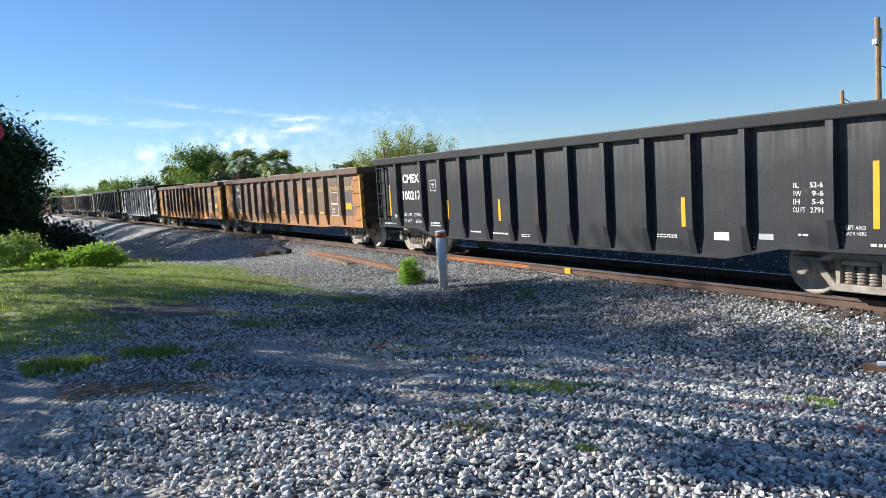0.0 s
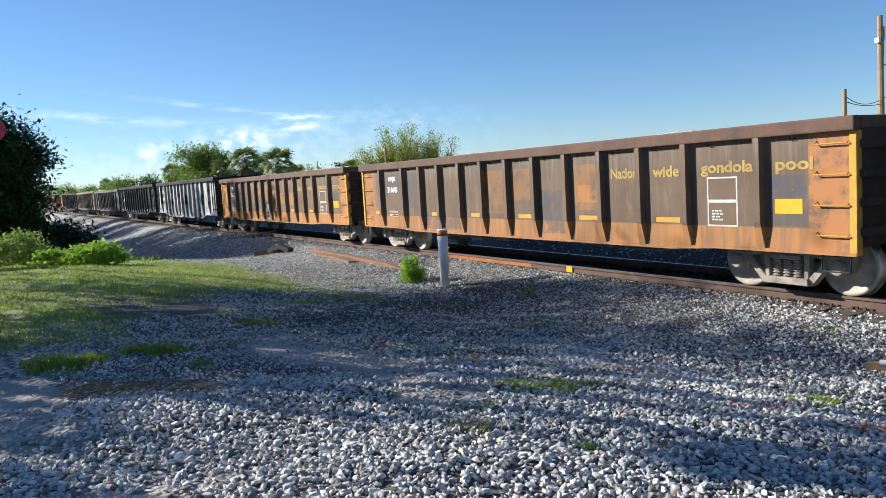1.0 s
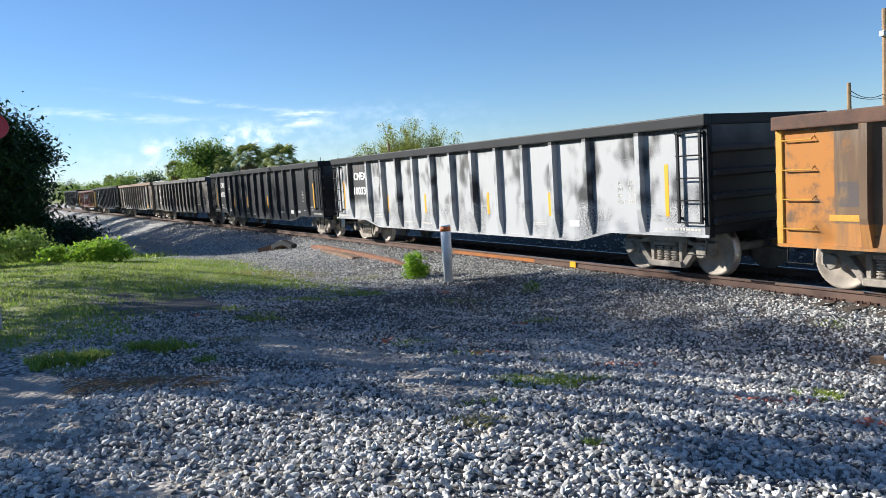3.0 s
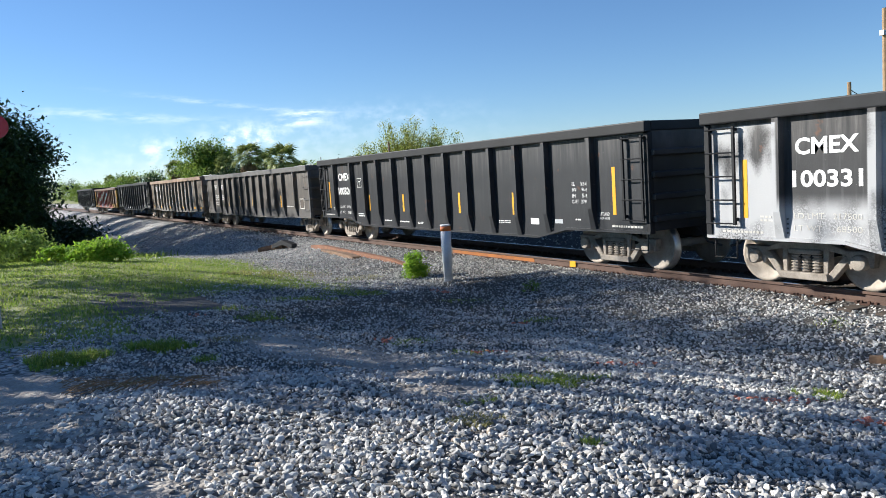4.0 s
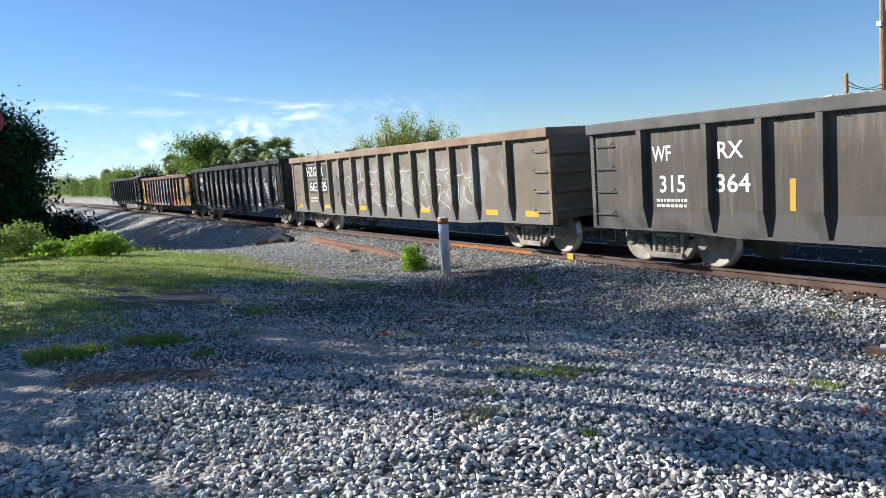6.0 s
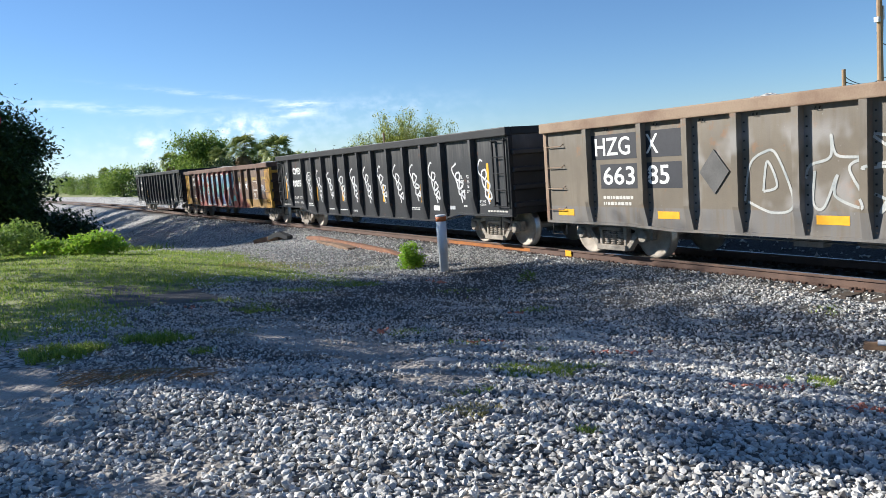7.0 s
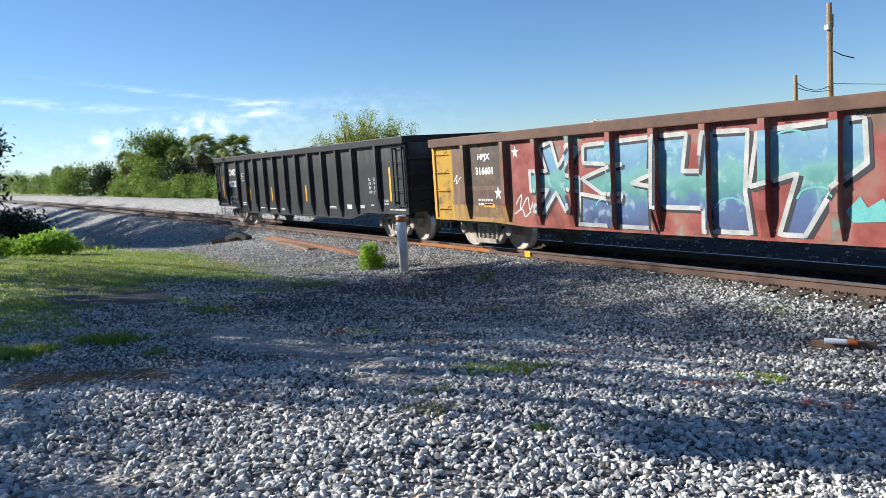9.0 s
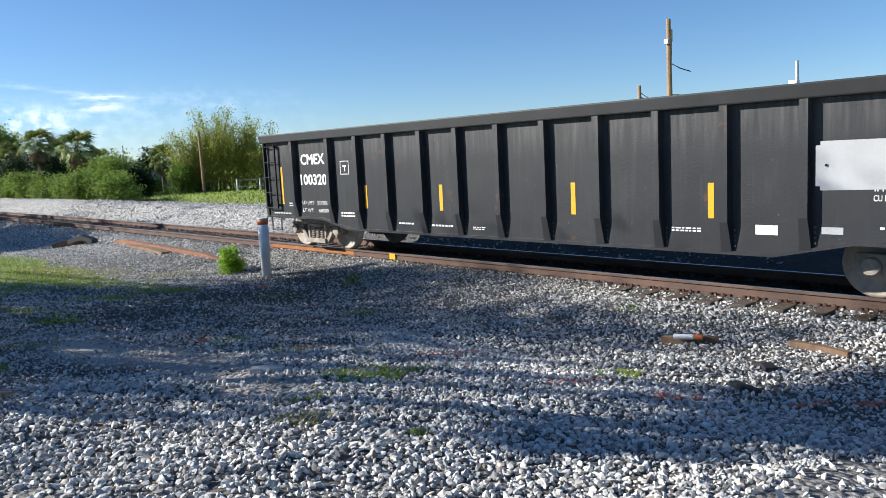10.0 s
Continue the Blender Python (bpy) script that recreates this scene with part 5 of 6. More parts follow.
# ---- grass and weeds ----
def blades(px, py, height, rng, lean=0.5, wide=0.007, z=None):
    """Bent grass blades, three points wide at the foot and one at the tip."""
    n = len(px)
    a = rng.uniform(0, 6.283, n)
    h = height * rng.uniform(0.5, 1.15, n)
    out = h * lean * rng.uniform(0.2, 1.3, n)
    z0 = ground_z(px, py) - 0.01 if z is None else z
    dx, dy = np.cos(a), np.sin(a)
    w = wide * rng.uniform(0.7, 1.4, n)
    base = np.stack([px, py, z0], 1)
    side = np.stack([-dy * w, dx * w, 0 * w], 1)
    mid = base + np.stack([dx * out * 0.35, dy * out * 0.35, h * 0.62], 1)
    tip = base + np.stack([dx * out, dy * out, h], 1)
    v = np.stack([base - side, base + side, mid + side * 0.8, mid - side * 0.8, tip], 1).reshape(-1, 3)
    k = 5 * np.arange(n)[:, None]
    f = np.concatenate([k + np.array([[0, 1, 2]]), k + np.array([[0, 2, 3]]), k + np.array([[3, 2, 4]])])
    return v, f


def lawn(name, label, spots, material, seed):
    rng = np.random.RandomState(seed)
    V, F, b = [], [], 0
    for cx, cy, rx, ry, n, h, w in spots:
        r, a = np.sqrt(rng.uniform(0, 1, n)), rng.uniform(0, 6.283, n)
        r = r * (0.75 + 0.35 * np.sin(3 * a + cx) * np.sin(2 * a + cy))
        x, y = cx + rx * r * np.cos(a), cy + ry * r * np.sin(a)
        tuft = waves(x, y, 0.5, seed) > -0.25
        v, f = blades(x[tuft], y[tuft], h, rng, 1.2, w)
        V.append(v)
        F.append(f + b)
        b += len(v)
    return tagged(new(name, raw_mesh(name, np.concatenate(V), np.concatenate(F), material)), label, "grass", kind="stuff")


def meadow(name, label, n, x0, x1, y0, y1, h, w, mask, material, seed):
    rng = np.random.RandomState(seed)
    x, y = scatter(n, x0, x1, y0, y1, rng)
    keep = rng.uniform(0, 1, n) < mask(x, y)
    x, y = x[keep], y[keep]
    v, f = blades(x, y, h * (0.55 + 0.5 * np.clip(waves(x, y, 1.5, seed) + 0.5, 0, 1.2)), rng, 1.1, w)
    return tagged(new(name, raw_mesh(name, v, f, material)), label, "grass", kind="stuff")


meadow("grass", "patchy green grass over gravelly soil", 120000, -2.5, 9.0, 9.5, 32, 0.075, 0.008, lambda x, y: np.clip(grassy(x, y) * 1.1 - 0.12, 0, 1) * (off_track(x, y) > 4.2), GRASS, 31)
meadow("grass_bank", "rough dark grass below the ballast slope", 9000, 1.0, 7.0, 30, 60, 0.35, 0.02, lambda x, y: 0.8 * smooth(6.8, 5.2, x + 0.02 * y), GRASS, 32)
meadow("field_grass", "bright green mown grass field beyond the track", 32000, 19.5, 60, 30, 80, 0.20, 0.04, lambda x, y: smooth(8.0, 10.0, -off_track(x, y)), GRASS, 33)
lawn("grass_tufts", "thin green grass tufts growing through gravel", [
    (4.38, 5.88, 0.62, 0.42, 1500, 0.065, 0.004), (4.95, 5.75, 0.25, 0.16, 260, 0.05, 0.004), (6.45, 4.50, 0.40, 0.22, 700, 0.065, 0.004), (0.50, 8.95, 0.50, 0.45, 1300, 0.10, 0.005),
    (1.40, 9.12, 0.48, 0.42, 1000, 0.09, 0.005), (1.75, 8.35, 0.22, 0.16, 220, 0.06, 0.004), (4.64, 7.60, 0.36, 0.24, 360, 0.05, 0.004), (4.25, 8.45, 0.45, 0.25, 330, 0.05, 0.004), (3.26, 11.2, 0.5, 0.4, 520, 0.07, 0.005),
    (5.84, 13.8, 0.9, 0.55, 800, 0.07, 0.006), (4.6, 13.2, 0.8, 0.5, 600, 0.07, 0.006), (3.45, 4.16, 0.11, 0.09, 110, 0.07, 0.004), (7.1, 9.65, 0.45, 0.28, 260, 0.05, 0.005), (3.4, 5.5, 0.4, 0.12, 240, 0.05, 0.004),
    (9.6, 6.4, 0.3, 0.3, 120, 0.05, 0.004), (5.0, 6.9, 0.35, 0.2, 160, 0.05, 0.004), (7.2, 12.3, 0.6, 0.4, 260, 0.05, 0.005)], GRASS, 34)
lawn("dry_grass", "dry straw-coloured grass tuft in the gravel", [(2.98, 4.82, 0.32, 0.26, 1000, 0.05, 0.004), (2.3, 9.4, 0.4, 0.3, 200, 0.05, 0.004), (1.0, 7.6, 0.5, 0.22, 300, 0.05, 0.004), (5.5, 18.5, 1.6, 1.2, 700, 0.09, 0.007), (7.4, 17.0, 0.8, 0.6, 300, 0.07, 0.006)], DRY_GRASS, 35)


# ---- leaves, trees, palms ----
def leaf_cloud(centres, size, rng, droop=0.3):
    """Pointed leaf blades at the centres, each a bent diamond."""
    n = len(centres)
    a, tilt = rng.uniform(0, 6.283, n), rng.uniform(-1.0, 0.9, n) - droop * 0.5
    d = np.stack([np.cos(a) * np.cos(tilt), np.sin(a) * np.cos(tilt), np.sin(tilt)], 1)
    side = np.stack([-np.sin(a), np.cos(a), rng.uniform(-0.5, 0.5, n)], 1)
    side /= np.linalg.norm(side, axis=1)[:, None]
    s = (size * rng.uniform(0.6, 1.3, n))[:, None]
    up = np.cross(d, side)
    v = np.stack([centres - d * s * 0.5, centres + side * s * 0.28 + up * s * 0.06, centres + d * s * 0.5 - up * s * 0.05, centres - side * s * 0.28 + up * s * 0.06], 1).reshape(-1, 3)
    k = 4 * np.arange(n)[:, None]
    return v, np.concatenate([k + np.array([[0, 1, 2]]), k + np.array([[0, 2, 3]])])


def crown(height, radius, base, clumps, leaves, size, rng, spread=0.16):
    """Leaf clumps on an uneven crown between base and height."""
    mid, hz = (height + base) / 2, (height - base) / 2
    C = []
    for _ in range(clumps if base < 0.1 else 0):
        # low growth: leafy down to the ground
        a, h = rng.uniform(0, 6.283), rng.uniform(0.04, 0.97) ** 0.85
        k = rng.uniform(0.35, 1.0) * math.sqrt(1 - 0.9 * h * h) * (0.85 + 0.2 * math.sin(2.3 * a + height))
        C.append((radius * k * math.cos(a), radius * k * math.sin(a), height * h * (0.86 + 0.14 * math.sin(3 * a))))
    for _ in range(clumps if base >= 0.1 else 0):
        a, e = rng.uniform(0, 6.283), math.asin(rng.uniform(-0.75, 1.0))
        k = rng.uniform(0.45, 1.0) * (0.8 + 0.25 * math.sin(2.3 * a + height) + 0.12 * math.sin(5 * a))
        C.append((radius * k * math.cos(a) * math.cos(e), radius * k * math.sin(a) * math.cos(e), mid + hz * min(1.0, k + 0.15) * math.sin(e)))
    C = np.array(C)
    pts = np.repeat(C, leaves, 0) + rng.normal(0, 1, (clumps * leaves, 3)) * np.array([radius, radius, hz * 0.9]) * spread
    return C, leaf_cloud(pts, size, rng)


def tree(name, label, category, x, y, height, radius, base, clumps, leaves, size, material, seed, group="", trunk_r=None, spread=0.16):
    rng = np.random.RandomState(seed)
    z = float(ground_z(x, y))
    tr = thing(name, label, category, group, m=pose(x, y, z))
    C, (v, f) = crown(height, radius, base, clumps, leaves, size, rng, spread)
    ob = new("crown", raw_mesh("crown", v, f, material))
    ob.parent = tr
    bm = bmesh.new()
    r0 = trunk_r or 0.03 * height
    top = (rng.uniform(-0.1, 0.1) * radius, rng.uniform(-0.1, 0.1) * radius, base + 0.45 * (height - base))
    tube(bm, [(0, 0, -0.15), (top[0] * 0.3, top[1] * 0.3, top[2] * 0.5), top], r0, 8, [r0 * 1.3, r0 * 0.85, r0 * 0.5])
    for c in C[:: max(1, clumps // 14)]:
        s = rng.uniform(0.3, 0.95)
        p = Vector((top[0] * s, top[1] * s, top[2] * s))
        q = Vector(c)
        tube(bm, [p, p.lerp(q, 0.55) + Vector((0, 0, 0.06 * height)), q], r0, 5, [r0 * 0.4, r0 * 0.22, r0 * 0.08])
    part("trunk", bm, BARK, tr)
    return tr


FROND = {}


def frond_mesh(dead):
    if dead not in FROND:
        bm = bmesh.new()
        tube(bm, [(0, 0, 0), (0.5, 0, 0.10), (0.95, 0, 0.08)], 0.02, 4, [0.03, 0.02, 0.012])
        rr = random.Random(5)
        for k in range(20):
            a = radians(-108 + 216 * k / 19)
            ln = 0.95 - 0.25 * abs(a) / 2
            d = Vector((math.cos(a), math.sin(a), 0))
            n = Vector((-math.sin(a), math.cos(a), 0)) * 0.045
            o = Vector((0.95, 0, 0.08))
            m = o + d * ln * 0.55 + Vector((0, 0, rr.uniform(0.02, 0.10)))
            t = o + d * ln * (0.8 if dead else 1.0) + Vector((0, 0, rr.uniform(-0.45, -0.10)))
            vs = [bm.verts.new(p) for p in (o - n * 0.3, o + n * 0.3, m + n, m - n, t)]
            bm.faces.new((vs[0], vs[1], vs[2], vs[3]))
            bm.faces.new((vs[3], vs[2], vs[4]))
        me = bpy.data.meshes.new("frond")
        bm.to_mesh(me)
        bm.free()
        me.materials.append(DEAD_FROND if dead else LEAF_PALM)
        FROND[dead] = me
    return FROND[dead]


def palm(x, y, height, seed, dead=6, size=1.0):
    rng = random.Random(seed)
    p = thing("cabbage_palm", "cabbage palm with fan fronds and brown thatch" if dead > 4 else "slim cabbage palm with a round green head", "palm", "palms beyond the track", m=pose(x, y, float(ground_z(x, y)), 0, 0, rng.uniform(0, 360)))
    trunk = height - 1.5 * size
    bm = bmesh.new()
    tube(bm, [(0, 0, -0.1), (0.05, 0.03, trunk * 0.5), (0, 0, trunk)], 0.17, 9, [0.22, 0.17, 0.19])
    for k in range(26):
        a, z = rng.uniform(0, 6.283), trunk - 1.4 * rng.random()
        c, s = math.cos(a), math.sin(a)
        tube(bm, [(0.15 * c, 0.15 * s, z), (0.30 * c, 0.30 * s, z + 0.22)], 0.03, 4, [0.05, 0.02])
    part("trunk", bm, BARK, p)
    for k in range(34):
        a = k * 137.5 + rng.uniform(-12, 12)
        t = (k + 0.5) / 34
        tilt = -70 + 112 * t + rng.uniform(-8, 8)
        ob = new("frond", frond_mesh(False))
        ob.parent = p
        s = size * rng.uniform(0.75, 1.05)
        ob.matrix_basis = pose(0, 0, trunk - 0.05, 0, 0, a) @ pose(0, 0, 0, 0, tilt, 0) @ pose(0, 0, 0, rng.uniform(-25, 25), 0, 0) @ Matrix.Diagonal((s, s, s, 1))
    for k in range(dead):
        ob = new("dead_frond", frond_mesh(True))
        ob.parent = p
        s = size * rng.uniform(0.7, 1.0)
        ob.matrix_basis = pose(0, 0, trunk - 0.2, 0, 0, k * 360 / dead + rng.uniform(-15, 15)) @ pose(0, 0, 0, 0, rng.uniform(60, 82), 0) @ Matrix.Diagonal((s, s, s, 1))
    return p


def at_bearing(az, x):
    """A place at the bearing az (degrees from the y axis), x metres right of the camera."""
    return x, x / math.tan(radians(az))


# the wood's edge beyond the far ballast bank
vr = random.Random(21)
az = 2.6
while az < 20.6:
    x = vr.uniform(20.5, 22.5) + (2.5 if az > 17.5 else 0)
    x, y = at_bearing(az, x)
    dist = math.hypot(x, y)
    el = 1.05 + vr.uniform(-0.35, 0.35)
    h = 2.14 + dist * math.tan(radians(el)) + 0.2
    near = dist < 90
    tree("shrub", "dense green roadside shrub lit by low sun", "shrub", x, y, h, h * vr.uniform(0.62, 0.8), 0.05, 70 if near else 50, 80 if near else 60, 0.26 if near else 0.46, LEAF_DARK if vr.random() < 0.22 else LEAF_GREEN, int(az * 100), "shrubs at the wood's edge", spread=0.2)
    # taller growth behind
    if vr.random() < 0.75:
        x2, y2 = x + vr.uniform(3.0, 6.0), y + vr.uniform(4, 10)
        h2 = 2.14 + math.hypot(x2, y2) * math.tan(radians(el + 0.25))
        tree("broadleaf_tree", "dark green broadleaf tree behind the shrubs", "tree", x2, y2, h2, h2 * 0.5, h2 * 0.2, 30, 60, 0.34, LEAF_DARK if vr.random() < 0.4 else LEAF_GREEN, int(az * 100) + 1, "trees of the wood")
    az += max(0.55, math.degrees(h * 0.75 / dist))
for k in range(17):
    az = 10.5 + 0.62 * k
    x, y = at_bearing(az, vr.uniform(18.6, 19.6) + (0.8 if k > 12 else 0))
    h = vr.uniform(1.5, 2.6)
    tree("shrub", "low sunlit green shrub below the palms", "shrub", x, y, h, h * 0.75, 0.05, 44, 70, 0.2, LEAF_GREEN, 900 + k, "shrubs at the wood's edge", spread=0.2)
for az, x, el, dead, k in ((15.9, 20.8, 3.15, 20, 1.08), (18.15, 21.6, 2.9, 20, 1.05), (17.0, 24.0, 2.3, 14, 0.95), (14.3, 22.5, 2.2, 14, 0.95), (10.9, 21.0, 2.1, 18, 1.0), (11.8, 23.5, 1.85, 10, 0.9), (19.3, 24.5, 1.6, 12, 0.85), (23.45, 27.0, 1.72, 6, 0.85), (6.6, 23.0, 1.25, 6, 1.0), (8.1, 22.5, 1.2, 6, 1.0)):
    x, y = at_bearing(az, x)
    palm(x, y, 2.14 + math.hypot(x, y) * math.tan(radians(el)) - float(ground_z(x, y)), int(az * 10), dead, k)
x, y = at_bearing(13.0, 22.5)
tree("broadleaf_tree", "tall rounded green tree among palms", "tree", x, y, 7.9, 3.4, 1.8, 110, 120, 0.34, LEAF_GREEN, 77, "trees of the wood")
for az, x, h, rad in ((20.5, 22.5, 3.5, 1.7), (21.6, 23.5, 2.3, 1.3), (19.4, 21.8, 3.0, 1.8), (24.5, 26.5, 2.3, 1.2), (25.5, 28.5, 1.7, 1.2), (22.6, 27.0, 1.3, 1.0)):
    x, y = at_bearing(az, x)
    tree("shrub", "dark green shrub beside the grass field", "shrub", x, y, h, rad, 0.05, 50, 80, 0.2, LEAF_DARK if 21 < az < 22 else LEAF_GREEN, int(az * 77), "shrubs at the wood's edge", spread=0.2)


def bamboo(x, y, height, radius, n, seed):
    rng = np.random.RandomState(seed)
    b = thing("bamboo_clump", "tall feathery yellow-green bamboo clump", "bamboo", m=pose(x, y, float(ground_z(x, y))))
    pts = []
    for k in range(n):
        a, r = rng.uniform(0, 6.283), radius * 0.35 * math.sqrt(rng.uniform())
        h = height * (rng.uniform(0.6, 0.92) if k % 5 else rng.uniform(0.95, 1.12))
        lean = radius * rng.uniform(0.3, 1.0)
        p = [Vector((r * math.cos(a), r * math.sin(a), -0.1)), Vector(((r + lean * 0.3) * math.cos(a), (r + lean * 0.3) * math.sin(a), h * 0.6)), Vector(((r + lean) * math.cos(a), (r + lean) * math.sin(a), h))]
        bm = bmesh.new()
        tube(bm, p, 0.035, 5, [0.04, 0.03, 0.01])
        part("culm", bm, DRY_GRASS, b)
        for t in np.linspace(0.25, 1.0, 26):
            q = p[0].lerp(p[1], t / 0.6) if t < 0.6 else p[1].lerp(p[2], (t - 0.6) / 0.4)
            m = int(34 * (1.25 - t)) + 10
            pts.append(np.array(q)[None] + rng.normal(0, 1, (m, 3)) * np.array([0.34, 0.34, 0.26]) * (1.25 - 0.6 * t))
    v, f = leaf_cloud(np.concatenate(pts), 0.15, rng, 0.9)
    ob = new("leaves", raw_mesh("leaves", v, f, LEAF_BAMBOO))
    ob.parent = b
    return b


for az, x, h, r, n in ((25.4, 28.0, 4.8, 1.8, 20), (26.9, 29.0, 5.9, 2.0, 30), (28.4, 30.0, 5.6, 2.0, 26), (30.0, 31.0, 4.6, 1.8, 20)):
    x, y = at_bearing(az, x)
    bamboo(x, y, h, r, n, int(az * 10))

# fence and shed beyond the field
fence = thing("fence", "white rail fence beyond the grass field", "fence")
for k in range(9):
    x, y = 28.5 + 1.5 * k, 53.0 - 0.75 * k
    bm = bmesh.new()
    box(bm, x - 0.05, x + 0.05, y - 0.05, y + 0.05, float(ground_z(x, y)) - 0.1, 1.0)
    part("fence_post", bm, GALVANISED, fence)
for z in (0.45, 0.92):
    bm = bmesh.new()
    tube(bm, [(28.5, 53.0, z), (40.5, 47.0, z)], 0.03, 5)
    part("fence_rail", bm, GALVANISED, fence)
shed = thing("shed", "low grey sheet-metal shed behind palms", "shed", m=pose(*at_bearing(22.6, 33.0), 0, 0, 0, -20))
bm = bmesh.new()
box(bm, -2.5, 2.5, -2, 2, -0.2, 2.0)
part("wall", bm, BUILDING_GREY, shed)
bm = bmesh.new()
prism(bm, [(-2.3, 2.0), (2.3, 2.0), (0, 2.7)], -2.7, 2.7)
part("roof", bm, BUILDING_GREY, shed)

# ---- trees on the camera's side of the track, most of them out of view and placed to cast shade ----
# dark by leaf colour: the shade on their near side is painted in
tree("dark_tree", "dark leafy tree with its shade in the leaf colour", "tree", -0.9, 41.0, 7.2, 3.3, 0.15, 260, 200, 0.24, LEAF_DARK, 301, spread=0.12)
tree("dark_tree", "dark leafy tree with its shade in the leaf colour", "tree", -4.0, 43.5, 8.8, 3.6, 0.2, 110, 160, 0.28, LEAF_DARK, 302)
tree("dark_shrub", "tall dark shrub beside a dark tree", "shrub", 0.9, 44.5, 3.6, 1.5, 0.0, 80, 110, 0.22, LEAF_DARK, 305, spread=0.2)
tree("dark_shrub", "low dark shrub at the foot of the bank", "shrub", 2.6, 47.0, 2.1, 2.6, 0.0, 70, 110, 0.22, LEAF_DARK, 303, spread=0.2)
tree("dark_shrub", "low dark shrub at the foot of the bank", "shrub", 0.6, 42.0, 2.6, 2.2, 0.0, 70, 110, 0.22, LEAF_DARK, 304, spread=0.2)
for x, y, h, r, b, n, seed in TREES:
    tree("broadleaf_tree", "unseen broadleaf tree placed beside the track to cast shade", "tree", x, y, h, r, b, n, 46 if y < 40 else 60, 0.23 if y < 40 else 0.42, LEAF_DARK, seed, "trees beside the track", 0.07 if y < 40 else None, 0.22 if y < 40 else 0.16)


def weed(x, y, h, r, clumps, leaves, size, mat, seed, label, name="weed"):
    return tree(name, label, "weed", x, y, h, r, 0.02, clumps, leaves, size, mat, seed, trunk_r=0.012, spread=0.2)


weed(2.25, 23.8, 0.62, 0.85, 60, 50, 0.13, LEAF_BRIGHT, 401, "bright green leafy weed in the grass")
weed(1.35, 24.4, 0.5, 0.6, 30, 45, 0.13, LEAF_BRIGHT, 402, "bright green leafy weed in the grass")
weed(0.35, 26.0, 1.05, 0.9, 50, 50, 0.12, LEAF_GREEN, 403, "tall green weed in the grass")
weed(-0.3, 24.0, 0.95, 0.9, 40, 50, 0.12, LEAF_GREEN, 404, "tall green weed in the grass")
weed(0.5, 30.0, 1.2, 1.0, 40, 50, 0.13, LEAF_GREEN, 405, "tall green weed in the grass")
weed(8.36, 16.2, 0.56, 0.34, 40, 36, 0.09, LEAF_BRIGHT, 406, "small bright green bush beside the marker post")
weed(8.81, 12.2, 0.22, 0.22, 14, 16, 0.05, LEAF_GREEN, 407, "low green weed in the ballast")

# ---- marker post ----
post = thing("marker_post", "white plastic marker post with an orange band", "post", m=pose(8.57, 15.02, float(ground_z(8.57, 15.02)), 0, 0.1, 0))
bm = bmesh.new()
spun(bm, [(-0.2, 0.10), (0.42, 0.10), (0.425, 0.114), (1.13, 0.114)], "z", 24)
part("tube", bm, PIPE_WHITE, post)
bm = bmesh.new()
spun(bm, [(1.125, 0.118), (1.235, 0.118)], "z", 24)
part("orange_band", bm, ORANGE_PAINT, post, "orange painted band")
bm = bmesh.new()
spun(bm, [(1.232, 0.119), (1.262, 0.119), (1.27, 0.10)], "z", 24)
part("cap", bm, PIPE_WHITE, post, "white cap")
for p in (0, 1, 2):
    for q in post.children[p].data.polygons:
        q.use_smooth = abs(q.normal.z) < 0.5

# ---- scrap by the track ----
def scrap(name, label, cat, pts, w, h, mat):
    """A beam lying on the ground through points, following its dips."""
    ob = thing(name, label, cat)
    bm = bmesh.new()
    rings = []
    rr = random.Random(len(pts) * 7 + int(pts[0][1]))
    for i, (x, y, dz) in enumerate(pts):
        j = min(i + 1, len(pts) - 1)
        k = max(i - 1, 0)
        d = Vector((pts[j][0] - pts[k][0], pts[j][1] - pts[k][1], 0)).normalized()
        n = Vector((-d.y, d.x, 0)) * w / 2 * rr.uniform(0.8, 1.15)
        c = Vector((x, y, float(ground_z(x, y)) + dz))
        hh = h * rr.uniform(0.8, 1.2)
        rings.append([bm.verts.new(p) for p in (c - n + Vector((0, 0, -0.04)), c + n + Vector((0, 0, -0.04)), c + n * 0.9 + Vector((0, 0, hh)), c - n * 0.9 + Vector((0, 0, hh)))])
    for a, b in zip(rings, rings[1:]):
        for k in range(4):
            bm.faces.new((a[k], a[(k + 1) % 4], b[(k + 1) % 4], b[k]))
    bm.faces.new(rings[0])
    bm.faces.new(rings[-1])
    part("beam", bm, mat, ob)
    return ob


scrap("old_rail", "long rusty scrap rail lying in the ballast", "scrap rail", [(9.52, 26.3, 0.0), (9.50, 25.2, 0.04), (9.44, 24.0, 0.02), (9.40, 22.8, 0.04), (9.34, 21.5, 0.02), (9.28, 20.2, 0.02), (9.22, 19.2, 0.0), (9.18, 18.3, -0.02)], 0.17, 0.085, RUSTY_IRON)
scrap("old_tie", "split grey-brown timber tie beside scrap rail", "timber", [(9.32, 24.6, 0.0), (9.24, 23.4, 0.02), (9.12, 22.2, 0.03), (9.02, 21.2, 0.0)], 0.26, 0.07, OLD_WOOD)
scrap("old_board", "brown weathered board lying on gravel", "timber", [(8.35, 28.9, 0.02), (8.75, 28.5, 0.06), (9.05, 28.0, 0.03)], 0.32, 0.13, OLD_WOOD)
scrap("black_sheet", "crumpled black plastic sheet on a board", "sheet", [(8.75, 28.3, 0.12), (9.0, 27.9, 0.20), (9.25, 27.5, 0.06)], 0.34, 0.12, CABLE)
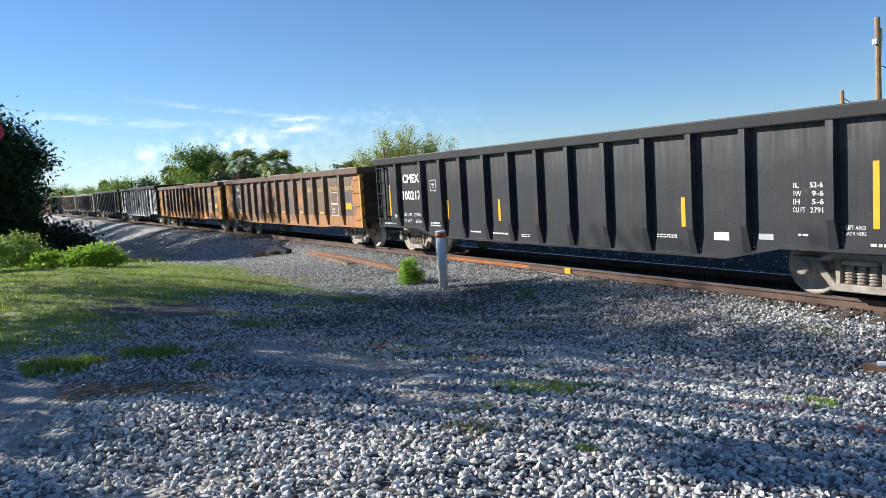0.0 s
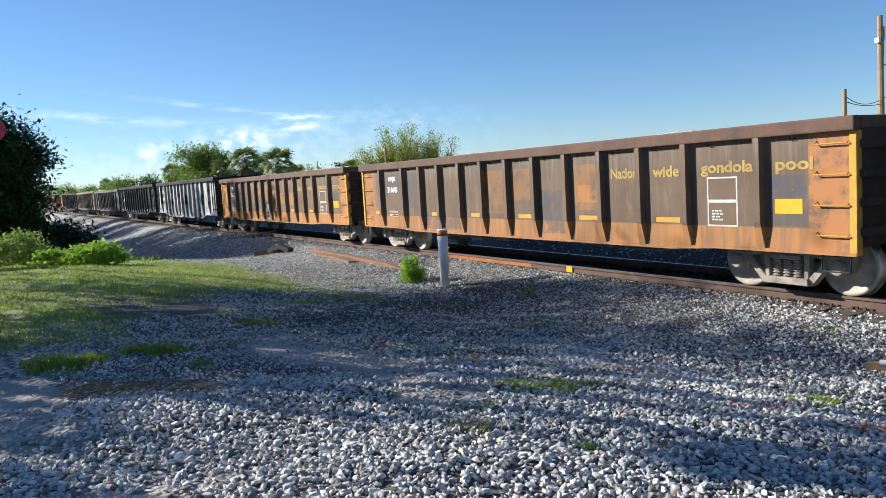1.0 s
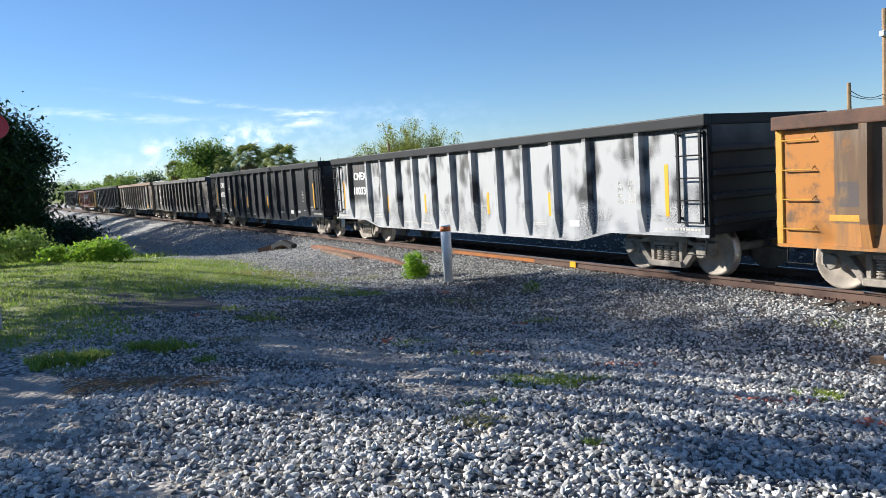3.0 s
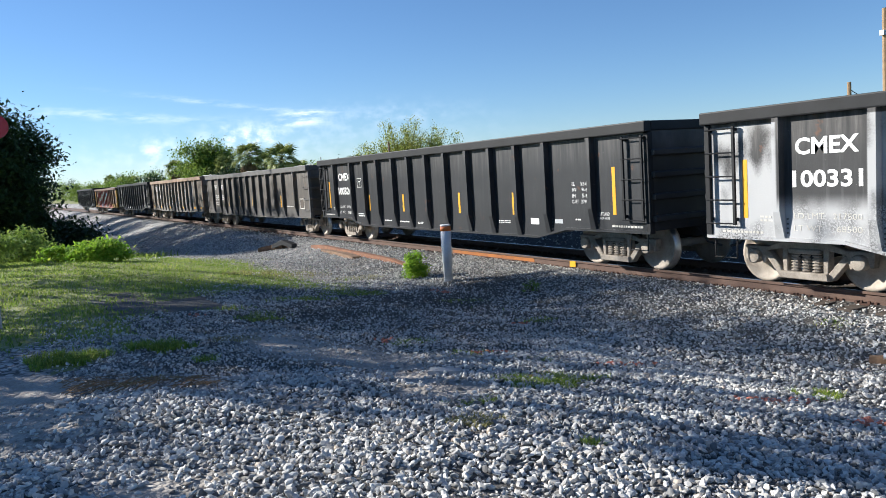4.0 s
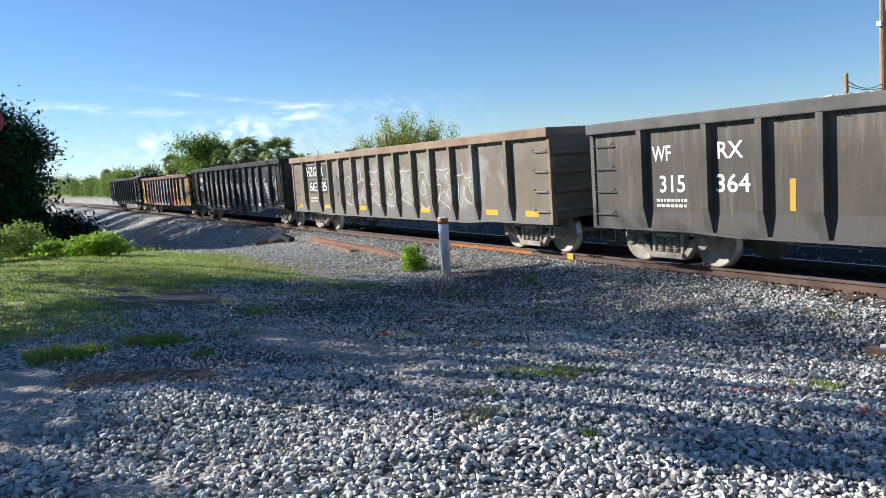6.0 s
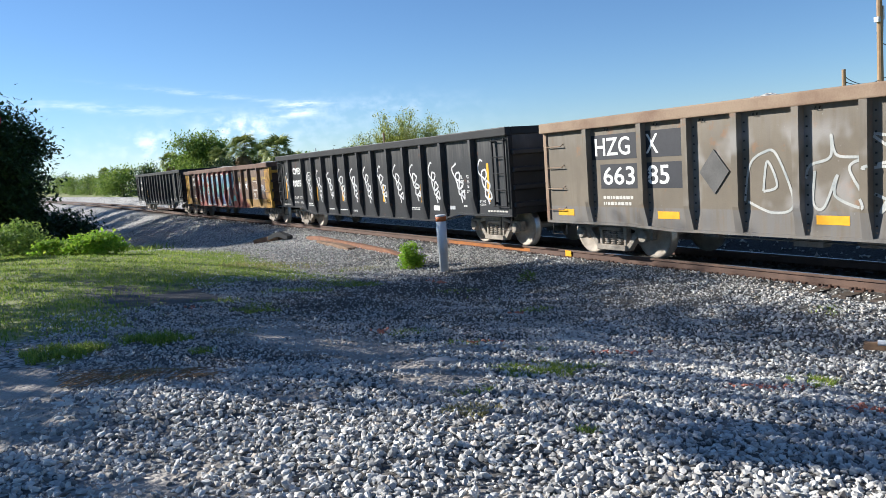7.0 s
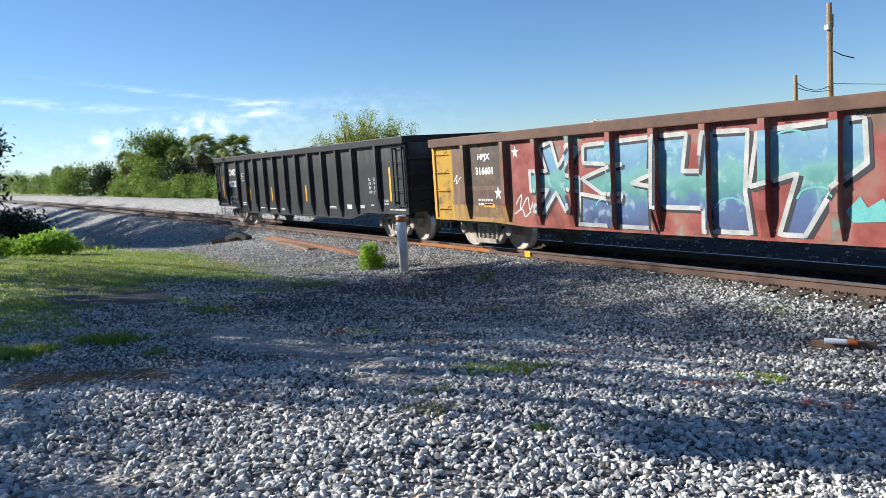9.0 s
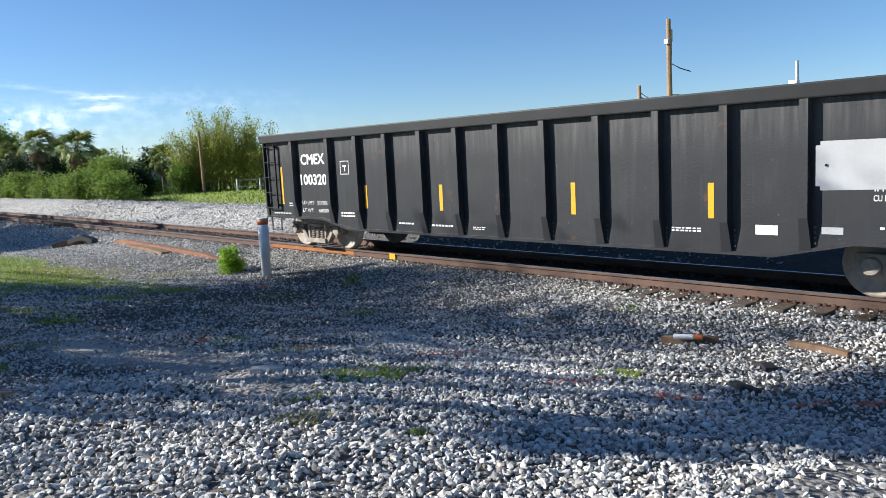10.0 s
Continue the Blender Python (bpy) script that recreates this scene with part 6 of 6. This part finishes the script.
scrap("wooden_stake", "short brown wooden stake lying on gravel", "stake", [(8.46, 5.22, 0.03), (8.60, 4.92, 0.035), (8.74, 4.60, 0.03)], 0.09, 0.05, OLD_WOOD)
scrap("orange_stake", "split orange-brown stake lying on gravel", "stake", [(8.98, 3.84, 0.03), (8.92, 3.5, 0.035), (8.82, 3.12, 0.03)], 0.10, 0.03, OLD_WOOD)
scrap("rubber_scrap", "torn black rubber scrap on gravel", "rubber scrap", [(8.10, 3.82, 0.02), (8.02, 3.68, 0.04), (7.92, 3.58, 0.02)], 0.16, 0.04, CABLE)
scrap("rubber_scrap", "thin black rubber strip on gravel", "rubber scrap", [(7.10, 3.60, 0.02), (6.96, 3.46, 0.03), (6.90, 3.25, 0.02)], 0.10, 0.03, CABLE)
scrap("flat_slab", "flat pale concrete slab chip on bare soil", "slab", [(3.60, 6.80, 0.01), (3.72, 6.70, 0.015), (3.84, 6.58, 0.01)], 0.14, 0.03, worn("pale_concrete", (0.50, 0.48, 0.45), (0.36, 0.35, 0.33), 5.0, 0.9))
can = thing("spray_can", "white spray can with an orange collar on gravel", "spray can", m=pose(8.50, 4.93, float(ground_z(8.50, 4.93)) + 0.10, 0, 0, -62))
bm = bmesh.new()
spun(bm, [(-0.13, 0.02), (-0.13, 0.033), (0.10, 0.033), (0.12, 0.02)], "x", 14)
part("body", bm, PIPE_WHITE, can)
bm = bmesh.new()
spun(bm, [(0.12, 0.034), (0.21, 0.034), (0.215, 0.02)], "x", 14)
part("collar", bm, ORANGE_PAINT, can)

# dead palm leaf ribs and twigs on the stone heap
trng = random.Random(61)
bm = bmesh.new()
for k in range(70):
    x, y = trng.uniform(0.45, 1.55), 0.0
    y = 7.75 - 0.55 * (x - 0.45) + trng.gauss(0, 0.13)
    a, ln = trng.gauss(0.35, 0.45), trng.uniform(0.15, 0.55)
    p, q = (x - ln / 2 * math.cos(a), y - ln / 2 * math.sin(a)), (x + ln / 2 * math.cos(a), y + ln / 2 * math.sin(a))
    tube(bm, [(p[0], p[1], float(ground_z(*p)) + trng.uniform(0.03, 0.06)), (x, y, float(ground_z(x, y)) + trng.uniform(0.05, 0.09)), (q[0], q[1], float(ground_z(*q)) + trng.uniform(0.03, 0.07))], 0.004, 4, [0.005, 0.004, 0.002])
tagged(part("dead_twigs", bm, DEAD_FROND), "dry brown twigs strewn over the gravel", "twigs", kind="stuff")

# sprayed survey marks: painted stones
mrng = np.random.RandomState(41)
for cx, cy, dx, dy, n in ((5.82, 6.36, 0.30, -0.17, 60), (5.89, 4.51, 0.34, -0.16, 60), (4.76, 7.54, 0.22, -0.05, 36), (6.59, 9.44, 0.10, -0.04, 20), (7.54, 13.6, 0.05, 0.38, 30), (2.34, 11.62, 0.07, 0.0, 8), (6.10, 3.62, 0.26, -0.12, 44), (6.82, 2.77, 0.20, -0.10, 36), (7.29, 2.41, 0.20, -0.12, 30), (3.95, 8.57, 0.10, 0.0, 12), (4.35, 6.15, 0.06, 0.05, 8)):
    t = mrng.uniform(-1, 1, n)
    x, y = cx + dx * t + mrng.normal(0, 0.045, n), cy + dy * t + mrng.normal(0, 0.035, n)
    v, f = rock_heap(x, y, mrng.uniform(0.018, 0.034, n), mrng, 0.12)
    tagged(new("paint_mark_stones", raw_mesh("paint_mark_stones", v, f, MARK_ORANGE)), "stones sprayed with faded orange survey paint", "paint mark", "survey marks", "stuff")

# ---- poles, wires and the signal lens ----
def pole(x, y, top, r, label, crossarm=False, mat=POLE_WOOD):
    p = thing("utility_pole", label, "utility pole", m=pose(x, y, 0, 0, -0.8, 0))
    bm = bmesh.new()
    tube(bm, [(0, 0, float(ground_z(x, y)) - 0.2), (0, 0, top * 0.5), (0, 0, top)], r, 10, [r * 1.15, r, r * 0.85])
    part("shaft", bm, mat, p)
    if crossarm:
        bm = bmesh.new()
        box(bm, -0.30, -0.12, -0.12, 0.12, top - 1.35, top - 1.1)
        box(bm, 0.14, 0.26, -0.1, 0.1, top - 1.2, top - 0.55)
        part("bracket", bm, GALVANISED, p)
        bm = bmesh.new()
        tube(bm, [(0.2, 0, top - 0.5), (0.30, 0, top - 0.9), (0.22, 0, top - 2.4), (0.5, -0.4, top - 2.7), (0.9, -0.8, top - 2.9)], 0.03, 5)
        part("riser_cable", bm, CABLE, p)
    return p


def bearing_at(az, d):
    return d * math.sin(radians(az)), d * math.cos(radians(az))


x1, y1 = bearing_at(59.4, 46)
pole(x1, y1, 2.14 + 46 * math.tan(radians(8.35)), 0.15, "tall brown wooden utility pole with cable", True)
x2, y2 = bearing_at(57.35, 44)
pole(x2, y2, 2.14 + 44 * math.tan(radians(4.05)), 0.11, "short wooden service pole")
x3, y3 = bearing_at(67.5, 60)
p3 = pole(x3, y3, 2.14 + 60 * math.tan(radians(4.9)), 0.13, "grey pole with a white transformer box", False, GALVANISED)
bm = bmesh.new()
box(bm, -0.75, -0.2, -0.3, 0.3, 5.2, 5.95)
soften(bm, 0.05, 2)
part("transformer", bm, PIPE_WHITE, p3, "white transformer box")
wire = thing("service_wire", "sagging black service wires between poles", "wire")
for dz in (0.0, -0.25):
    a, b = Vector((x2, y2, 4.9 + dz)), Vector((x1, y1, 4.75 + dz))
    bm = bmesh.new()
    tube(bm, [a.lerp(b, k / 10) - Vector((0, 0, 0.6 * (k / 10) * (1 - k / 10) * (1 if dz else 2.2))) for k in range(11)], 0.02, 4)
    part("strand", bm, CABLE, wire)
bm = bmesh.new()
b = Vector((x1, y1, 4.8))
c = Vector((x3 + 6, y3 - 5, 4.0))
tube(bm, [b.lerp(c, k / 8) for k in range(9)], 0.02, 4)
part("strand", bm, CABLE, wire)
xm, ym = bearing_at(21.0, 95)
pole(xm, ym, 2.14 + 90 * math.tan(radians(1.7)), 0.07, "thin far mast above the trees", False, GALVANISED)
xm, ym = bearing_at(26.0, 62)
pole(xm, ym, 2.14 + 62 * math.tan(radians(2.4)), 0.1, "brown pole standing before the bamboo")

lens = thing("signal_lamp", "round dark-red signal lens on a slim post", "signal", m=pose(0.05, 12.0, 0, 0, 0, 6))
bm = bmesh.new()
spun(bm, [(-0.10, 0.165), (-0.02, 0.165), (0.0, 0.16)], "z", 28)
for v in bm.verts:
    v.co = Vector((v.co.x, v.co.z, v.co.y + 3.10))
part("lens", bm, RED_LENS, lens)
bm = bmesh.new()
tube(bm, [(-0.2, 0.05, -0.1), (-0.2, 0.05, 3.2)], 0.03, 8)
part("post", bm, GALVANISED, lens)

# a blank sign board by the crossing, seen edge first as the camera turns
board = thing("sign_board", "pale grey blank sign board on a steel post", "sign", m=pose(6.72, 2.68, 0, 0, 0, -75))
bm = bmesh.new()
box(bm, 0, 1.25, -0.004, 0.004, 1.69, 2.10)
bmesh.ops.bevel(bm, geom=[e for e in bm.edges if abs(e.verts[0].co.y - e.verts[1].co.y) > 0.005], offset=0.035, segments=4, affect="EDGES")
part("panel", bm, worn("dull_aluminium_sheet", (0.62, 0.61, 0.6), (0.52, 0.51, 0.5), 2.0, 0.6), board)
bm = bmesh.new()
spun(bm, [(-0.010, 0.012), (0.010, 0.012)], "x", 8)
bolt = part("bolt", bm, DARK_STEEL, board)
bolt.matrix_basis = pose(0.08, 0, 1.90, 0, 0, 90)
again(bolt, pose(1.17, 0, 1.90, 0, 0, 90))
bm = bmesh.new()
box(bm, 0.60, 0.65, 0.006, 0.05, float(ground_z(7.0, 2.1)) - 0.2, 2.08)
part("post", bm, GALVANISED, board)

# ---- thin clouds, far off ----
def cloud_sheet():
    azs, els = np.linspace(-14, 60, 75), np.linspace(0.3, 11, 22)
    A, E = np.meshgrid(azs, els)
    r = 3000.0
    v = np.stack([r * np.sin(np.radians(A)) * np.cos(np.radians(E)), r * np.cos(np.radians(A)) * np.cos(np.radians(E)), 2 + r * np.sin(np.radians(E))], -1).reshape(-1, 3)
    i = np.arange(len(v)).reshape(A.shape)
    f = np.stack([i[:-1, :-1].ravel(), i[:-1, 1:].ravel(), i[1:, 1:].ravel(), i[1:, :-1].ravel()], 1)
    m = bpy.data.materials.new("thin_cloud")
    m.use_nodes = True
    nt = m.node_tree
    nt.nodes.remove(nt.nodes["Principled BSDF"])
    at = nt.nodes.new("ShaderNodeAttribute")
    at.attribute_name = "bearing"
    sep = nd(nt, "SeparateXYZ")
    nt.links.new(at.outputs["Vector"], sep.inputs[0])
    mp = nd(nt, "Mapping")
    mp.inputs["Scale"].default_value = (0.35, 1.6, 1)
    nt.links.new(at.outputs["Vector"], mp.inputs["Vector"])
    wisp = noise_tex(nt, mp.outputs["Vector"], 1.0, 7.0, 0.62)
    mp2 = nd(nt, "Mapping")
    mp2.inputs["Scale"].default_value = (1.0, 1.3, 1)
    nt.links.new(at.outputs["Vector"], mp2.inputs["Vector"])
    puff = noise_tex(nt, mp2.outputs["Vector"], 0.9, 6.0, 0.6)
    total = None
    for a0, e0, sa, se, slope, k, tex in ((20.2, 4.75, 1.6, 0.25, 0.02, 1.2, wisp), (19.5, 4.2, 1.2, 0.22, 0.0, 1.4, wisp), (15.6, 3.2, 2.2, 0.75, 0.0, 1.05, puff), (9.9, 2.5, 1.0, 0.7, 0.0, 0.9, puff), (13.8, 5.8, 4.0, 0.14, 0.14, 0.55, wisp), (6.5, 5.2, 7.0, 0.28, 0.09, 0.5, wisp), (25, 4.2, 5.0, 0.8, 0.0, 0.25, puff), (14.0, 2.2, 14.0, 1.2, 0.0, 0.22, puff)):
        da = calc(nt, "DIVIDE", calc(nt, "SUBTRACT", sep.outputs["X"], a0), sa)
        tilt = calc(nt, "MULTIPLY", calc(nt, "SUBTRACT", sep.outputs["X"], a0), slope)
        de = calc(nt, "DIVIDE", calc(nt, "SUBTRACT", calc(nt, "ADD", sep.outputs["Y"], tilt), e0), se)
        d2 = calc(nt, "ADD", calc(nt, "MULTIPLY", da, da), calc(nt, "MULTIPLY", de, de))
        g = calc(nt, "POWER", 2.718, calc(nt, "MULTIPLY", d2, -0.7))
        g = calc(nt, "MULTIPLY", calc(nt, "MULTIPLY", g, k), span(nt, tex, 0.38, 0.72))
        total = g if total is None else calc(nt, "ADD", total, g)
    em = nd(nt, "Emission", Color=(0.72, 0.78, 0.86, 1), Strength=0.85)
    tr = nd(nt, "BsdfTransparent")
    mx = nd(nt, "MixShader")
    nt.links.new(calc(nt, "MINIMUM", total, 0.9), mx.inputs[0])
    nt.links.new(tr.outputs[0], mx.inputs[1])
    nt.links.new(em.outputs[0], mx.inputs[2])
    nt.links.new(mx.outputs[0], nt.nodes["Material Output"].inputs["Surface"])
    me = raw_mesh("cloud_backdrop", v, f, m)
    a = me.attributes.new("bearing", "FLOAT_VECTOR", "POINT")
    a.data.foreach_set("vector", np.stack([A.ravel(), E.ravel(), 0 * A.ravel()], 1).astype(np.float32).ravel())
    return tagged(new("cloud_backdrop", me), "thin white clouds low in a blue sky", "clouds", kind="structure")


cloud_sheet()


# ---- what moves: the train rolls by at a steady pace, its wheels turning ----
PACE = [(0.0, 13.26), (1.0, -3.09), (2.5, -27.54), (4.5, -60.08), (5.5, -76.33), (7.5, -108.70), (9.0, -132.92), (10.0, -149.16)]


def lead(t):
    """Place of the first wagon's middle along the track."""
    fit = np.polyfit([a for a, _ in PACE], [b for _, b in PACE], 3)
    return float(np.polyval(fit, t))


def motions():
    for i, car in enumerate(TRAIN):
        rows = []
        for k in range(21):
            t = k / 2
            s = lead(t) + 17.604 * i
            a, b = track_point(s - TRUCKS), track_point(s + TRUCKS)
            yaw = math.degrees(math.atan2(-(b[0] - a[0]), b[1] - a[1]))
            rows.append((t, pose((a[0] + b[0]) / 2, (a[1] + b[1]) / 2, 0, 0, 0, yaw)))
        walk(car, rows)
        if i in LOADS:
            walk(LOADS[i], rows)
        for tr in car.children:
            if not tr.name.startswith("truck"):
                continue
            for w in tr.children:
                if w.name.startswith("wheel_set"):
                    y = w.location.y
                    walk(w, [(k / 30, pose(0, y, WHEEL_R, math.degrees((lead(0) - lead(k / 30)) / WHEEL_R) % 360)) for k in range(301)])


motions()
